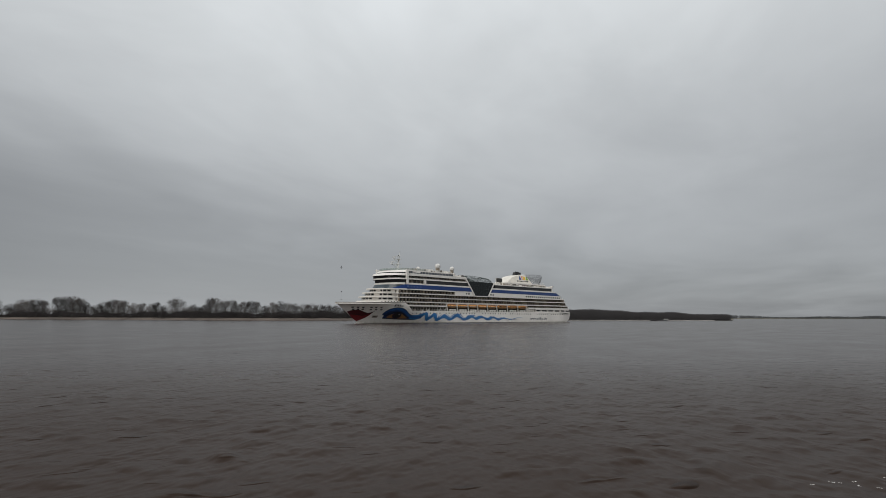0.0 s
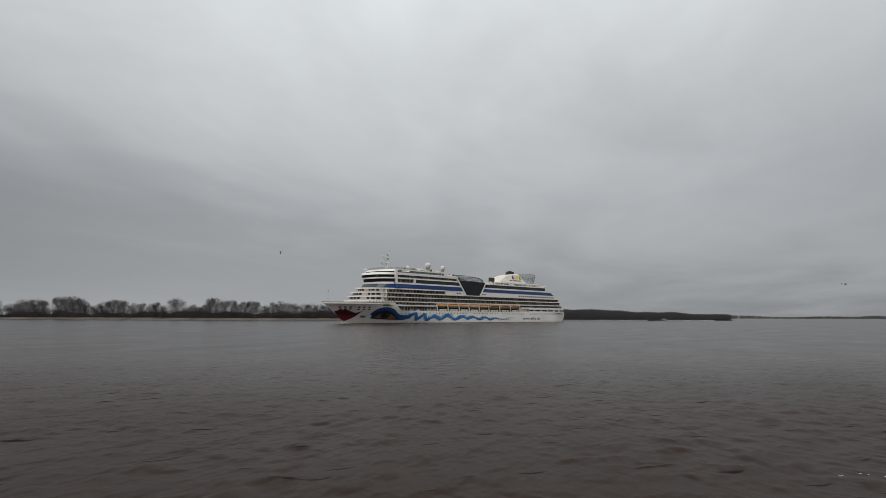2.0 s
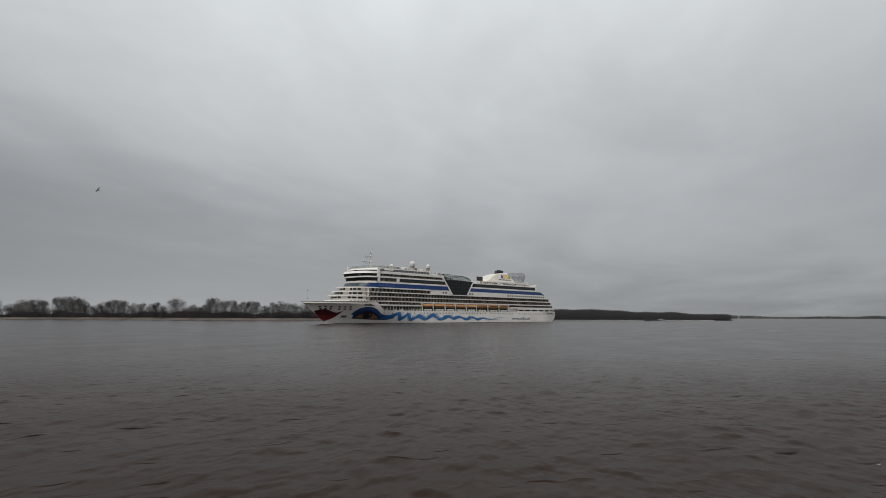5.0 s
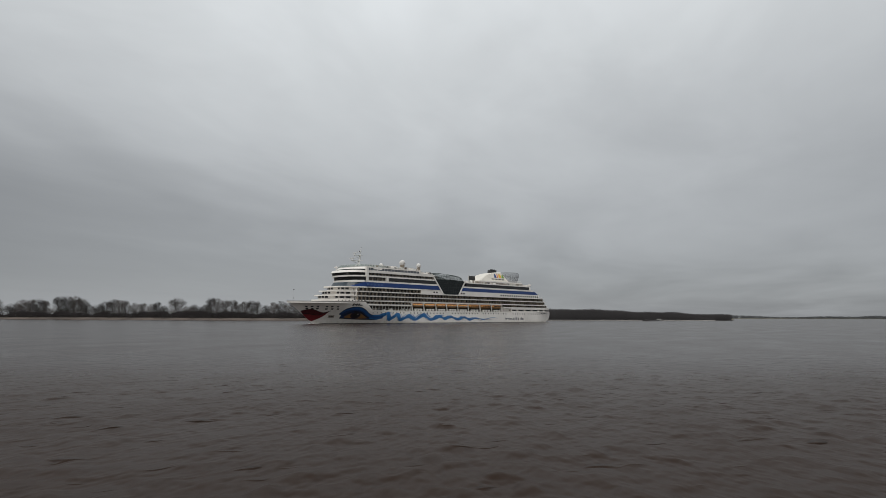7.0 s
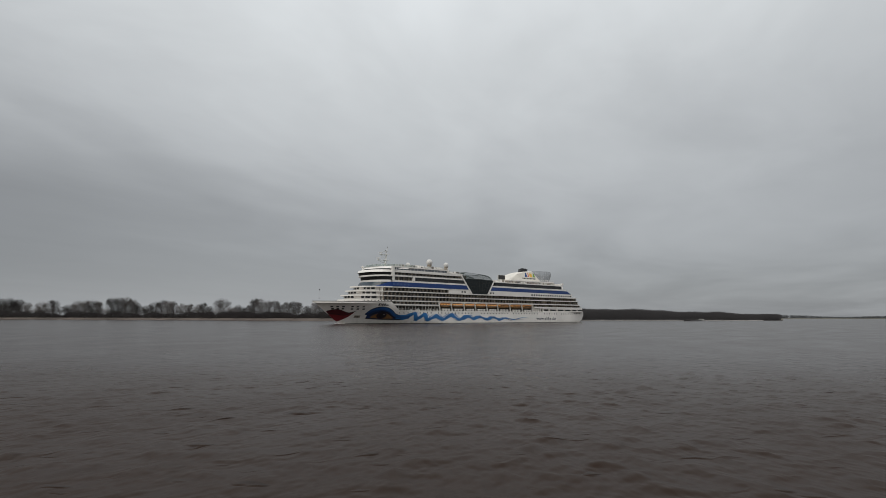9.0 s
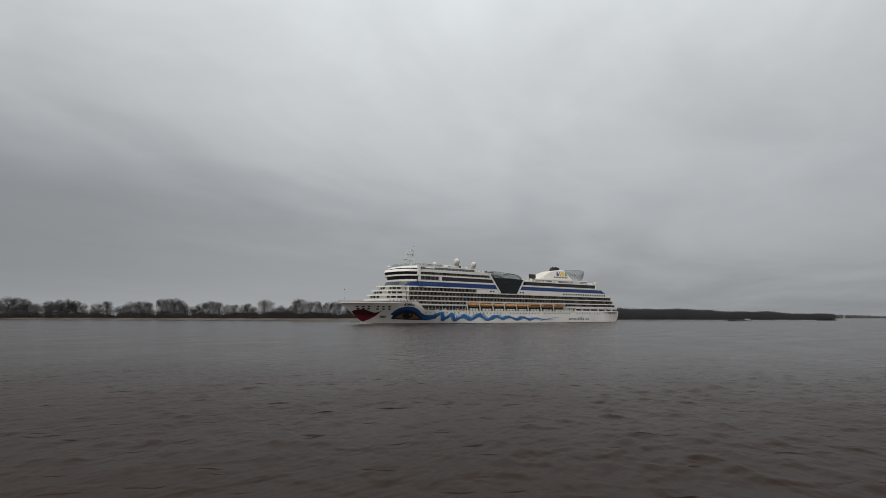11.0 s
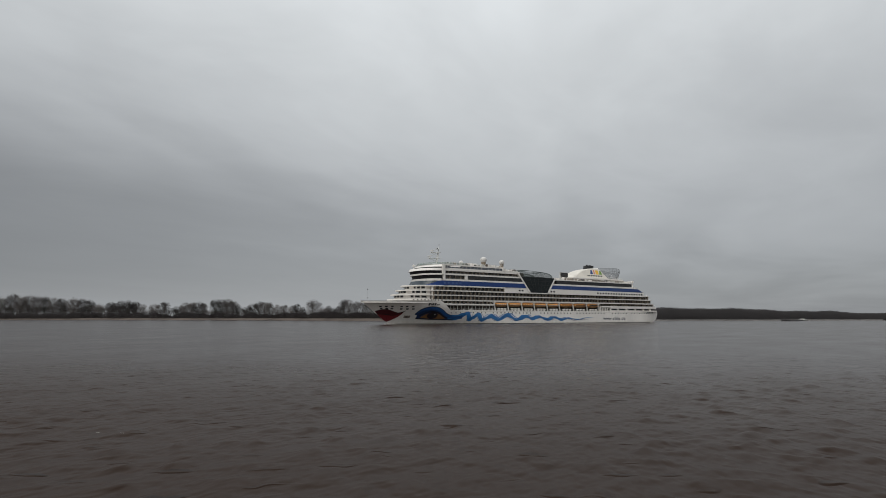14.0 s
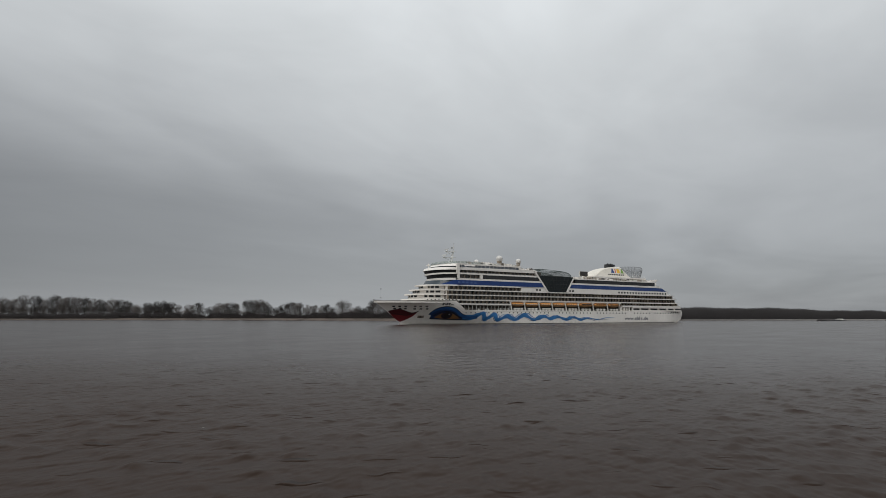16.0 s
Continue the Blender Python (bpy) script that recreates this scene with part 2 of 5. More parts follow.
def dirty_waterline(m):
    """Yellow-brown dirt that clings to the plating just above the waterline, in runs."""
    nt = m.node_tree
    N, L = nt.nodes.new, nt.links.new
    bs = nt.nodes["Principled BSDF"]
    paint_link = bs.inputs["Base Color"].links[0]
    tc, sep = N("ShaderNodeTexCoord"), N("ShaderNodeSeparateXYZ")
    L(tc.outputs["Object"], sep.inputs[0])
    mp = N("ShaderNodeMapping")
    mp.inputs["Scale"].default_value = (1, 1, 0.12)
    L(tc.outputs["Object"], mp.inputs[0])
    n = N("ShaderNodeTexNoise")
    n.inputs["Scale"].default_value, n.inputs["Detail"].default_value = 0.5, 6
    L(mp.outputs[0], n.inputs["Vector"])
    low = N("ShaderNodeMapRange")
    low.inputs["From Min"].default_value, low.inputs["From Max"].default_value = 1.9, 0.0
    L(sep.outputs[2], low.inputs["Value"])
    runs = N("ShaderNodeMapRange")
    runs.inputs["From Min"].default_value, runs.inputs["From Max"].default_value = 0.38, 0.68
    L(n.outputs["Fac"], runs.inputs["Value"])
    k = N("ShaderNodeMath")
    k.operation = "MULTIPLY"
    L(low.outputs[0], k.inputs[0]), L(runs.outputs[0], k.inputs[1])
    mix = N("ShaderNodeMixRGB")
    mix.inputs[2].default_value = (0.50, 0.45, 0.34, 1)
    L(k.outputs[0], mix.inputs[0]), L(paint_link.from_socket, mix.inputs[1]), L(mix.outputs[0], bs.inputs["Base Color"])


dirty_waterline(HULLWHITE)
DOMEGLASS = screen_material("green_dome_glass", (0.07, 0.095, 0.088), 0.80)
WEDGE = material("black_green_wedge_glass", (0.011, 0.015, 0.016), 0.22, vary=0.2, scale=0.3, fine=2.0, spec=0.3)
BROWBLUE = material("deep_blue_paint", (0.018, 0.085, 0.25), 0.4, vary=0.15)
RIBGREEN = material("grey_green_steel", (0.050, 0.066, 0.060), 0.5, vary=0.15)
LOUNGE = material("smoked_lounge_glass", (0.030, 0.045, 0.058), 0.18, vary=0.2, scale=0.3, fine=2.0, spec=0.35)
# cabin brown taken darker, so the boat recess has its shade in the colour
SHADEWALL = material("shade_darkened_brown_wall", (0.042, 0.033, 0.026), 0.7, vary=0.3, scale=0.25, fine=1.2)
DOMEWHITE = material("greyed_dome_fibreglass", (0.58, 0.565, 0.54), 0.5, vary=0.08, scale=0.4)
# boat orange dulled to tan: the shadow on the lower hulls, put into the colour
SHADEHULL = material("shade_dulled_boat_hull_orange", (0.36, 0.205, 0.09), 0.5, vary=0.2, scale=0.4)
MASTWHITE = material("weathered_white_mast_paint", (0.66, 0.65, 0.63), 0.5, vary=0.08)
PALEGREEN = screen_material("pale_green_screen_glass", (0.20, 0.25, 0.23), 0.45)
INK = material("navy_black_lettering_paint", (0.010, 0.020, 0.05), 0.45, vary=0.1)
SAND = material("pale_river_sand", (0.36, 0.34, 0.32), 0.95, vary=0.2, scale=0.05, fine=0.6)
DIVIDER = material("tan_balcony_divider", (0.23, 0.19, 0.145), 0.5, vary=0.2, island=0.6)
NET = screen_material("pale_sports_net", (0.22, 0.23, 0.24), 0.60)
NETSTEEL = material("dark_grey_net_steel", (0.14, 0.145, 0.15), 0.5, vary=0.1)
CREAM = material("cream_funnel_paint", (0.66, 0.62, 0.55), 0.45, vary=0.07, scale=0.15, fine=1.2)
BARK = material("grey_brown_bark", (0.066, 0.056, 0.050), 0.9, vary=0.25, obj=0.5, bump=0.03)
TWIG = material("brown_bare_twigs", (0.080, 0.070, 0.066), 0.9, vary=0.3, obj=0.9, scale=0.08)
BUSH = material("dark_undergrowth_twigs", (0.020, 0.0165, 0.0165), 0.9, vary=0.3, obj=0.8, scale=0.1)
WOOD = material("far_winter_wood", (0.062, 0.058, 0.059), 0.95, vary=0.10, island=0.02, scale=0.02, fine=0.2)
HAZEWOOD = material("hazy_distant_wood", (0.105, 0.110, 0.115), 0.95, vary=0.2, scale=0.005, fine=0.05)
REED = material("dry_reed_and_sand", (0.080, 0.062, 0.050), 0.95, vary=0.4, scale=0.03, fine=0.4, bump=0.1)
MEADOW = material("winter_meadow", (0.085, 0.078, 0.05), 0.95, vary=0.3, scale=0.01, fine=0.3, bump=0.1)
RUST = material("rusty_black_barge_paint", (0.035, 0.030, 0.030), 0.6, vary=0.3)
GULLGREY = material("grey_gull_feathers", (0.16, 0.16, 0.17), 0.8, vary=0.2, scale=4, fine=20)
GULLDARK = material("dark_gull_feathers", (0.05, 0.05, 0.055), 0.8, vary=0.2, scale=4, fine=20)


# ---- mesh building ----
class Geo:
    """Collects vertices and faces of one mesh."""

    def __init__(self):
        self.v, self.f = [], []

    def add(self, verts, faces):
        n = len(self.v)
        self.v.extend(verts)
        self.f.extend(tuple(i + n for i in f) for f in faces)
        return self

    def box(self, x0, x1, y0, y1, z0, z1):
        v = [(x, y, z) for z in (z0, z1) for x, y in ((x0, y0), (x1, y0), (x1, y1), (x0, y1))]
        return self.add(v, [(3, 2, 1, 0), (4, 5, 6, 7), (0, 1, 5, 4), (1, 2, 6, 5), (2, 3, 7, 6), (3, 0, 4, 7)])

    def prism(self, line, z0, z1, grow=0.0, shift=0.0):
        """A closed outline in plan, extruded upwards; the top may be drawn in by grow and pushed along by shift."""
        n = len(line)
        top = [(x + shift, y * (1 - grow), z1) for x, y in line]
        v = [(x, y, z0) for x, y in line] + top
        f = [tuple(range(n - 1, -1, -1)), tuple(range(n, 2 * n))]
        return self.add(v, f + [(i, (i + 1) % n, n + (i + 1) % n, n + i) for i in range(n)])

    def wall(self, poly, y0, y1):
        """A polygon drawn in x and z, given thickness across the ship."""
        n = len(poly)
        v = [(x, y0, z) for x, z in poly] + [(x, y1, z) for x, z in poly]
        return self.add(v, [tuple(range(n)), tuple(range(2 * n - 1, n - 1, -1))] + [(i, n + i, n + (i + 1) % n, (i + 1) % n) for i in range(n)])

    def tube(self, p, q, r0, r1=None, n=6):
        p, q = Vector(p), Vector(q)
        r1 = r0 if r1 is None else r1
        d = (q - p).normalized()
        s = d.orthogonal().normalized()
        t = d.cross(s)
        v = [tuple(c + (s * math.cos(2 * math.pi * i / n) + t * math.sin(2 * math.pi * i / n)) * r) for c, r in ((p, r0), (q, r1)) for i in range(n)]
        return self.add(v, [(i, (i + 1) % n, n + (i + 1) % n, n + i) for i in range(n)] + [tuple(range(n - 1, -1, -1)), tuple(range(n, 2 * n))])

    def ball(self, c, r, n=14, m=8, squash=1.0, low=-90):
        v, f = [], []
        for j in range(m + 1):
            e = radians(low + (90 - low) * j / m)
            for i in range(n):
                a = 2 * math.pi * i / n
                v.append((c[0] + r * math.cos(e) * math.cos(a), c[1] + r * math.cos(e) * math.sin(a), c[2] + r * squash * math.sin(e)))
        for j in range(m):
            f += [(j * n + i, j * n + (i + 1) % n, (j + 1) * n + (i + 1) % n, (j + 1) * n + i) for i in range(n)]
        return self.add(v, f)

    def mesh(self, name, mat, smooth=False):
        me = bpy.data.meshes.new(name)
        me.from_pydata(self.v, [], self.f)
        me.materials.append(mat)
        if smooth:
            me.shade_smooth()
        me.validate()
        me.update()
        return me


def part(name, geo, mat, parent, label="", smooth=False):
    ob = new(name, geo.mesh(name, mat, smooth))
    ob.parent = parent
    return tagged(ob, label)


def thing(name, label, category, m=None, group="", kind=""):
    ob = new(name)
    if m is not None:
        ob.matrix_basis = m
    return tagged(ob, label, category, group, kind)


def solid(name, geo, mat, label, category, smooth=False, group="", kind="", m=None):
    ob = new(name, geo.mesh(name, mat, smooth))
    if m is not None:
        ob.matrix_basis = m
    return tagged(ob, label, category, group, kind)


# ---- the cruise ship: x forward, y to port, z up from the waterline ----
BEAM = 16.1


def stem(z):
    return 109.3 + 1.2 * z + 0.01 * z * z


def half(x, z):
    """Half the hull's breadth at a station and height."""
    u = min(max((stem(z) - x) / (75 - 2.2 * z), 0.0), 1.0)
    b = BEAM * (1 - (1 - u) ** (1.8 + 0.03 * z))
    if x < -92:
        k = min((-92 - x) / 37.2, 1.0)
        b *= 1 - (0.20 + 0.012 * max(0, 6 - z)) * k ** 2.2
    return b


def hull_top(x):
    return 13.6 if x > 81.5 else 8.4 if x < 76 else 8.4 + 5.2 * (x - 76) / 5.5


def hull_station(xn, z):
    """The true x of a nominal station: raked stem, undercut stern."""
    if xn > 68:
        return xn + (stem(z) - stem(13.6)) * (xn - 68) / (stem(13.6) - 68)
    if xn < -108:
        return xn + (0.35 * max(0.0, 6 - z) + 1.7 * max(0.0, 2.6 - z) ** 1.2) * (-108 - xn) / 20.4
    return xn


def outline(tip, x0, aft, b=BEAM, power=2.3, n=14, limit=None, tail=0.0, start=None):
    """A deck in plan: straight sides and a rounded front, rounded aft corners where tail is given."""
    side = []
    for i in range(n + 1):
        s = math.pi / 2 * i / n
        x = x0 + (tip - x0) * math.sin(s) ** (2 / power)
        y = b * max(math.cos(s), 0.0) ** (2 / power)
        if limit is not None:
            y = min(y, max(half(x, limit) - 0.45, 0.02))
        side.append((x, y))
    if start is not None:
        side = [p for p in side if p[0] >= start]
    elif tail:
        back = [(aft + tail * (1 - math.sin(radians(a))), b - 0.55 * tail * (1 - math.cos(radians(a)))) for a in (90, 60, 30, 0)]
        side = back + side
    else:
        side = [(aft, b)] + side
    side = [(x, max(y, 0.0)) for x, y in side]
    if side[-1][1] < 1e-3:
        side[-1] = (side[-1][0], 0.0)
        return [(x, y) for x, y in side] + [(x, -y) for x, y in side[-2::-1]]
    return side + [(x, -y) for x, y in side[::-1]]


def smooth_line(pts, closed=False, steps=5):
    """A rounded line through the given points."""
    out, n = [], len(pts)
    for i in range(n if closed else n - 1):
        p = [Vector(pts[(i + k) % n] if closed else pts[min(max(i + k, 0), n - 1)]) for k in (-1, 0, 1, 2)]
        for j in range(steps):
            t = j / steps
            q = 0.5 * (2 * p[1] + (p[2] - p[0]) * t + (2 * p[0] - 5 * p[1] + 4 * p[2] - p[3]) * t * t + (3 * p[1] - p[0] - 3 * p[2] + p[3]) * t ** 3)
            out.append((q.x, q.y))
    if not closed:
        out.append(tuple(pts[-1]))
    return out


def paint(name, poly, mat, parent, proud=0.06, label="", flat_y=None, sides=(1, -1)):
    """A painted figure on the hull's skin, drawn in x and z, on both sides of the ship."""
    bm = bmesh.new()
    bm.faces.new([bm.verts.new((x, 0, z)) for x, z in poly])
    bmesh.ops.triangulate(bm, faces=bm.faces[:])
    for _ in range(5):
        long = [e for e in bm.edges if e.calc_length() > 1.4]
        if not long or flat_y is not None:
            break
        bmesh.ops.subdivide_edges(bm, edges=long, cuts=1)
        bmesh.ops.triangulate(bm, faces=[f for f in bm.faces if len(f.verts) > 3])
    bm.verts.index_update()
    base = []
    for v in bm.verts:
        x, z = v.co.x, v.co.z
        if flat_y is None:
            x = min(x, stem(z) - 0.02)
            y = half(x, z) + proud
        else:
            y = flat_y
        base.append((x + (proud if flat_y is None and stem(z) - x < 2 else 0), y, z))
    tri = []
    for f in bm.faces:
        i, j, k = [v.index for v in f.verts]
        if f.normal.y < 0:
            i, k = k, i
        tri.append((i, j, k))
    bm.free()
    made = []
    for k, s in enumerate(sides):
        g = Geo().add([(x, y * s, z) for x, y, z in base], [t if s > 0 else t[::-1] for t in tri])
        made.append(part(name, g, mat, parent[k] if isinstance(parent, list) else parent, label))
    return made


def ribbon(line, widths):
    """A stroke of changing width along a line."""
    left, right = [], []
    n = len(line)
    for i, (x, z) in enumerate(line):
        a, b = Vector(line[max(i - 1, 0)]), Vector(line[min(i + 1, n - 1)])
        d = (b - a).normalized()
        w = widths(i / (n - 1)) / 2
        left.append((x - d.y * w, z + d.x * w)), right.append((x + d.y * w, z - d.x * w))
    return left, right


def paint_stroke(name, line, widths, mat, parent, proud, label=""):
    left, right = ribbon(line, widths)
    made = []
    for side, s in enumerate((1, -1)):
        v, f = [], []
        for p, q in zip(left, right):
            for k in (0, 0.5, 1):
                x, z = p[0] + (q[0] - p[0]) * k, p[1] + (q[1] - p[1]) * k
                v.append((x, s * (half(x, z) + proud), z))
        for i in range(len(left) - 1):
            for k in (0, 1):
                q = (3 * i + k, 3 * i + k + 1, 3 * i + k + 4, 3 * i + k + 3)
                f.append(q if s > 0 else q[::-1])
        made.append(part(name, Geo().add(v, f), mat, parent[side] if isinstance(parent, list) else parent, label))
    return made


def build_hull(ship):
    xs = [127.5 - 0.75 * i for i in range(20)] + [112.5 - 1.5 * i for i in range(20)] + [82.5, 81.5, 80.1, 78.8, 77.4, 76.0, 73, 70] + [66 - 6 * i for i in range(27)] + [-96 - 2.7 * i for i in range(12)] + [-128.4]
    zs = [0, 0.08, 0.16, 0.26, 0.38, 0.5, 0.62, 0.74, 0.87, 1.0]
    g, n = Geo(), len(zs)
    for s in (1, -1):
        v = []
        for xn in xs:
            top = hull_top(xn)
            for k in zs:
                z = -1.5 + (top + 1.5) * k
                x = hull_station(xn, z)
                v.append((x, s * half(x, z) if xn < 127.4 else 0.0, z))
        # the inner face of the bulwark
        f = []
        for i in range(len(xs) - 1):
            for j in range(n - 1):
                q = (i * n + j, i * n + j + 1, (i + 1) * n + j + 1, (i + 1) * n + j)
                f.append(q if s < 0 else q[::-1])
        g.add(v, f)
        rim = []
        for xn in xs:
            top = hull_top(xn)
            x = hull_station(xn, top)
            y = half(x, top) if xn < 127.4 else 0.0
            inner = max(y - 0.4, 0.0)
            rim += [(x, s * y, top), (x - (0.5 if xn > 126 else 0), s * inner, top), (x - (0.5 if xn > 126 else 0), s * inner, top - 1.2)]
        f = []
        for i in range(len(xs) - 1):
            for j in (0, 1):
                q = (i * 3 + j, i * 3 + j + 1, (i + 1) * 3 + j + 1, (i + 1) * 3 + j)
                f.append(q if s < 0 else q[::-1])
        g.add(rim, f)
    # transom
    v, f = [], []
    for k in zs:
        z = -1.5 + 9.9 * k
        x = hull_station(-128.4, z)
        y = half(x, z)
        v += [(x, -y, z), (x, y, z)]
    f = [(2 * i, 2 * i + 1, 2 * i + 3, 2 * i + 2)[::-1] for i in range(n - 1)]
    g.add(v, f)
    hull = part("hull", g, HULLWHITE, ship, "white steel hull with a raked bow", smooth=True)
    hull.data.set_sharp_from_angle(angle=radians(40))
    # foredeck and main deck inside the hull
    fore = [(x, half(x, 12.5) - 0.2) for x in [74 + 2.5 * i for i in range(21)]]
    part("foredeck", Geo().prism([(x, -y) for x, y in fore] + fore[::-1], 12.2, 12.45), OFFWHITE, ship)
    main = [(x, half(x, 8.2) - 0.1) for x in [-128.4 + 6 * i for i in range(34)]]
    part("main_deck", Geo().prism([(x, -y) for x, y in main] + main[::-1], 7.9, 8.35), OFFWHITE, ship)
    # rubbing strake
    stripe = [(x, 7.75) for x in [75 - 5 * i for i in range(40)]]
    paint_stroke("rubbing_strake", stripe, lambda k: 0.18, OFFWHITE, ship, 0.10)
    return hull


def build_livery(ship):
    lips = smooth_line([(118.2, 7.6), (115.1, 8.35), (111.8, 8.4), (107.9, 7.1), (105.2, 6.6), (102.3, 7.6)])[:-1] \
        + smooth_line([(102.3, 7.6), (104.4, 4.8), (107.4, 2.8), (110.3, 1.45)]) + [(112.4, 2.4), (114.2, 3.9), (116.3, 5.7)]
    mouth = paint("painted_lips", lips, RED, ship, 0.06, "dark red lips painted on the bow")
    upper = smooth_line([(118.0, 7.5), (115.1, 8.2), (111.8, 8.25), (107.9, 6.95), (105.2, 6.45), (102.6, 7.4)])[:-1] + smooth_line([(102.6, 7.4), (104.8, 6.2), (108.2, 5.3), (112.3, 5.9), (116.6, 6.2)])
    paint("upper_lip", upper, DARKRED, mouth, 0.11, "wine-red painted upper lip")
    paint_stroke("lip_line", smooth_line([(116.8, 6.1), (112.3, 5.8), (108.2, 5.2), (104.6, 6.2), (102.4, 7.5)]), lambda k: 0.42 * (1 - k) + 0.14, BLACK, mouth, 0.16)
    paint_stroke("lip_line", smooth_line([(118.0, 7.65), (115.1, 8.45), (111.8, 8.5), (107.9, 7.2), (105.2, 6.7), (102.0, 7.75)]), lambda k: 0.26, BLACK, mouth, 0.16)
    # the eye: a broad navy lid that ends in a swallow-tail, a lighter brow along its top, the ball and iris under it
    back = smooth_line([(96.2, 5.7), (94.8, 7.6), (93.2, 8.9), (90.8, 9.8), (87.6, 10.3), (83.4, 9.9), (79.9, 8.4), (76.9, 6.3), (72.8, 4.9), (69.3, 4.9), (66, 5.4)]) \
        + smooth_line([(66, 3.3), (70.8, 2.5), (76.7, 2.5), (83.6, 2.65), (89.2, 2.95), (94.9, 3.3)]) + [(93.6, 4.8)]
    eye = paint("painted_eye", back, NAVY, ship, 0.06, "painted eye with a blue brow on the bow")
    paint("eyeball", smooth_line([(92.2, 3.9), (90.8, 5.3), (88.4, 6.35), (85.4, 6.7), (82.4, 6.2), (79.9, 4.9), (77.2, 3.35), (80.5, 3.15), (84.2, 3.15), (88.7, 3.4)], True), TAN, eye, 0.11, "amber white of the painted eye")
    paint("iris", [(85.6 + 3.2 * math.cos(radians(a)), 5.15 + 2.0 * math.sin(radians(a))) for a in range(0, 360, 15)], PLUM, eye, 0.16, "dark plum painted iris")
    paint("pupil", [(85.3 + 1.7 * math.cos(radians(a)), 5.1 + 1.25 * math.sin(radians(a))) for a in range(0, 360, 20)], BLACK, eye, 0.20)
    paint("eye_glint", [(84.3 + 0.42 * math.cos(radians(a)), 5.75 + 0.36 * math.sin(radians(a))) for a in range(0, 360, 45)], STEEL, eye, 0.24)
    brow = smooth_line([(95.6, 6.4), (94.4, 6.9), (92.4, 8.2), (90.4, 8.85), (87.2, 9.3), (83.6, 8.95), (80.6, 7.7), (77.4, 5.6), (73.2, 4.0), (69.4, 4.0), (66.0, 4.6)])
    paint_stroke("brow", brow, lambda k: 0.35 + 1.15 * min(k * 2.5, 1), BROWBLUE, eye, 0.14, "deep blue painted brow")
    paint_stroke("eye_outline", smooth_line([(94.9, 3.35), (89.2, 3.0), (83.6, 2.75), (76.7, 2.6), (71.5, 2.6)]), lambda k: 0.45, BLACK, eye, 0.2)
    paint_stroke("eye_outline", smooth_line([(93.4, 4.8), (91.4, 6.1), (88.6, 7.15), (85.4, 7.35), (81.9, 6.5), (78.6, 4.6), (75.5, 3.3)]), lambda k: 0.6, BLACK, eye, 0.2)
    paint_stroke("eye_outline", smooth_line([(96.1, 5.9), (94.8, 7.6), (93.2, 8.9), (90.8, 9.8), (87.6, 10.3), (83.4, 9.9), (79.9, 8.4), (76.9, 6.3), (73.5, 5.1)]), lambda k: 0.32, BLACK, eye, 0.2)
    wave = [(75.5, 3.9), (69.8, 4.0), (66.0, 5.4), (62.6, 6.5), (61.6, 5.0), (60.5, 3.0), (57.5, 4.4), (54.2, 6.0), (53.2, 4.4), (51.8, 2.4), (48, 3.6), (44.1, 4.8), (41.0, 3.5), (38.2, 2.5),
            (34.8, 4.0), (30.7, 5.5), (27.4, 4.2), (23.7, 2.5), (19.4, 3.5), (15.0, 4.7), (12.4, 4.0), (10.0, 3.1), (6.5, 3.8), (2.8, 4.4), (-0.8, 3.4), (-4.5, 2.7), (-8.0, 3.5), (-11.3, 4.1),
            (-14.5, 3.2), (-18, 2.4), (-24.2, 3.6), (-29, 2.9), (-33.5, 2.5), (-38, 3.0), (-43.2, 3.9)]
    line = smooth_line(wave, steps=6)
    paint_stroke("painted_wave", line, lambda k: (2.65 - 1.2 * k) * min(1.0, (1 - k) * 5 + 0.05) * (1 + 0.24 * math.sin(k * 61) + 0.10 * math.sin(k * 143)), WAVE, ship, 0.10, "blue wave line painted along the hull")
    for dx, dz, amp, wide, start, end, mat, words in ((1.6, -0.75, 0.45, 0.22, 2, 20, NAVY, "thin navy line under the wave"), (-2.6, 0.55, 0.5, 0.5, 1, 22, WAVE, "thin blue tendril of the wave"), (3.1, 0.35, 0.6, 0.42, 9, 34, WAVE, "thin blue tendril of the wave"), (-1.2, -0.5, 0.7, 0.2, 22, 35, NAVY, "thin navy line under the wave")):
        thin = smooth_line([(x + dx, max(1.2, z + dz + amp * math.sin(x * 0.9))) for x, z in wave[start:end]], steps=5)
        paint_stroke("wave_tendril", thin, lambda k: wide * (0.55 + 0.45 * math.sin(k * 37)) * min(1, k * 12, (1 - k) * 12) + 0.06, mat, ship, 0.16 if mat is NAVY else 0.13, words)
    paint_stroke("wave_tendril", smooth_line([(-36, 2.7), (-41, 3.6), (-46, 3.9), (-50.5, 3.5)]), lambda k: 0.5 * (1 - k) + 0.06, WAVE, ship, 0.14)
    # the name and the address along the hull, as bars
    for x0, w, h in ((90.4, 1.1, 1.35), (88.9, 0.5, 1.35), (88.1, 1.1, 1.35), (86.6, 1.1, 1.35), (85.2, 0.5, 0.8), (84.5, 0.5, 0.8), (83.7, 0.35, 0.8)):
        paint("name_bar", [(x0, 11.0), (x0 - w, 11.0), (x0 - w - 0.25, 11.0 + h), (x0 - 0.25, 11.0 + h)][::-1], BLACK, ship, 0.08)
    for s in (1, -1):
        lettering("www.", -60.3, 10.0, 2.05, 1.65, s, ship)
        lettering(".de", -79.8, 5.3, 2.05, 2.4, s, ship)
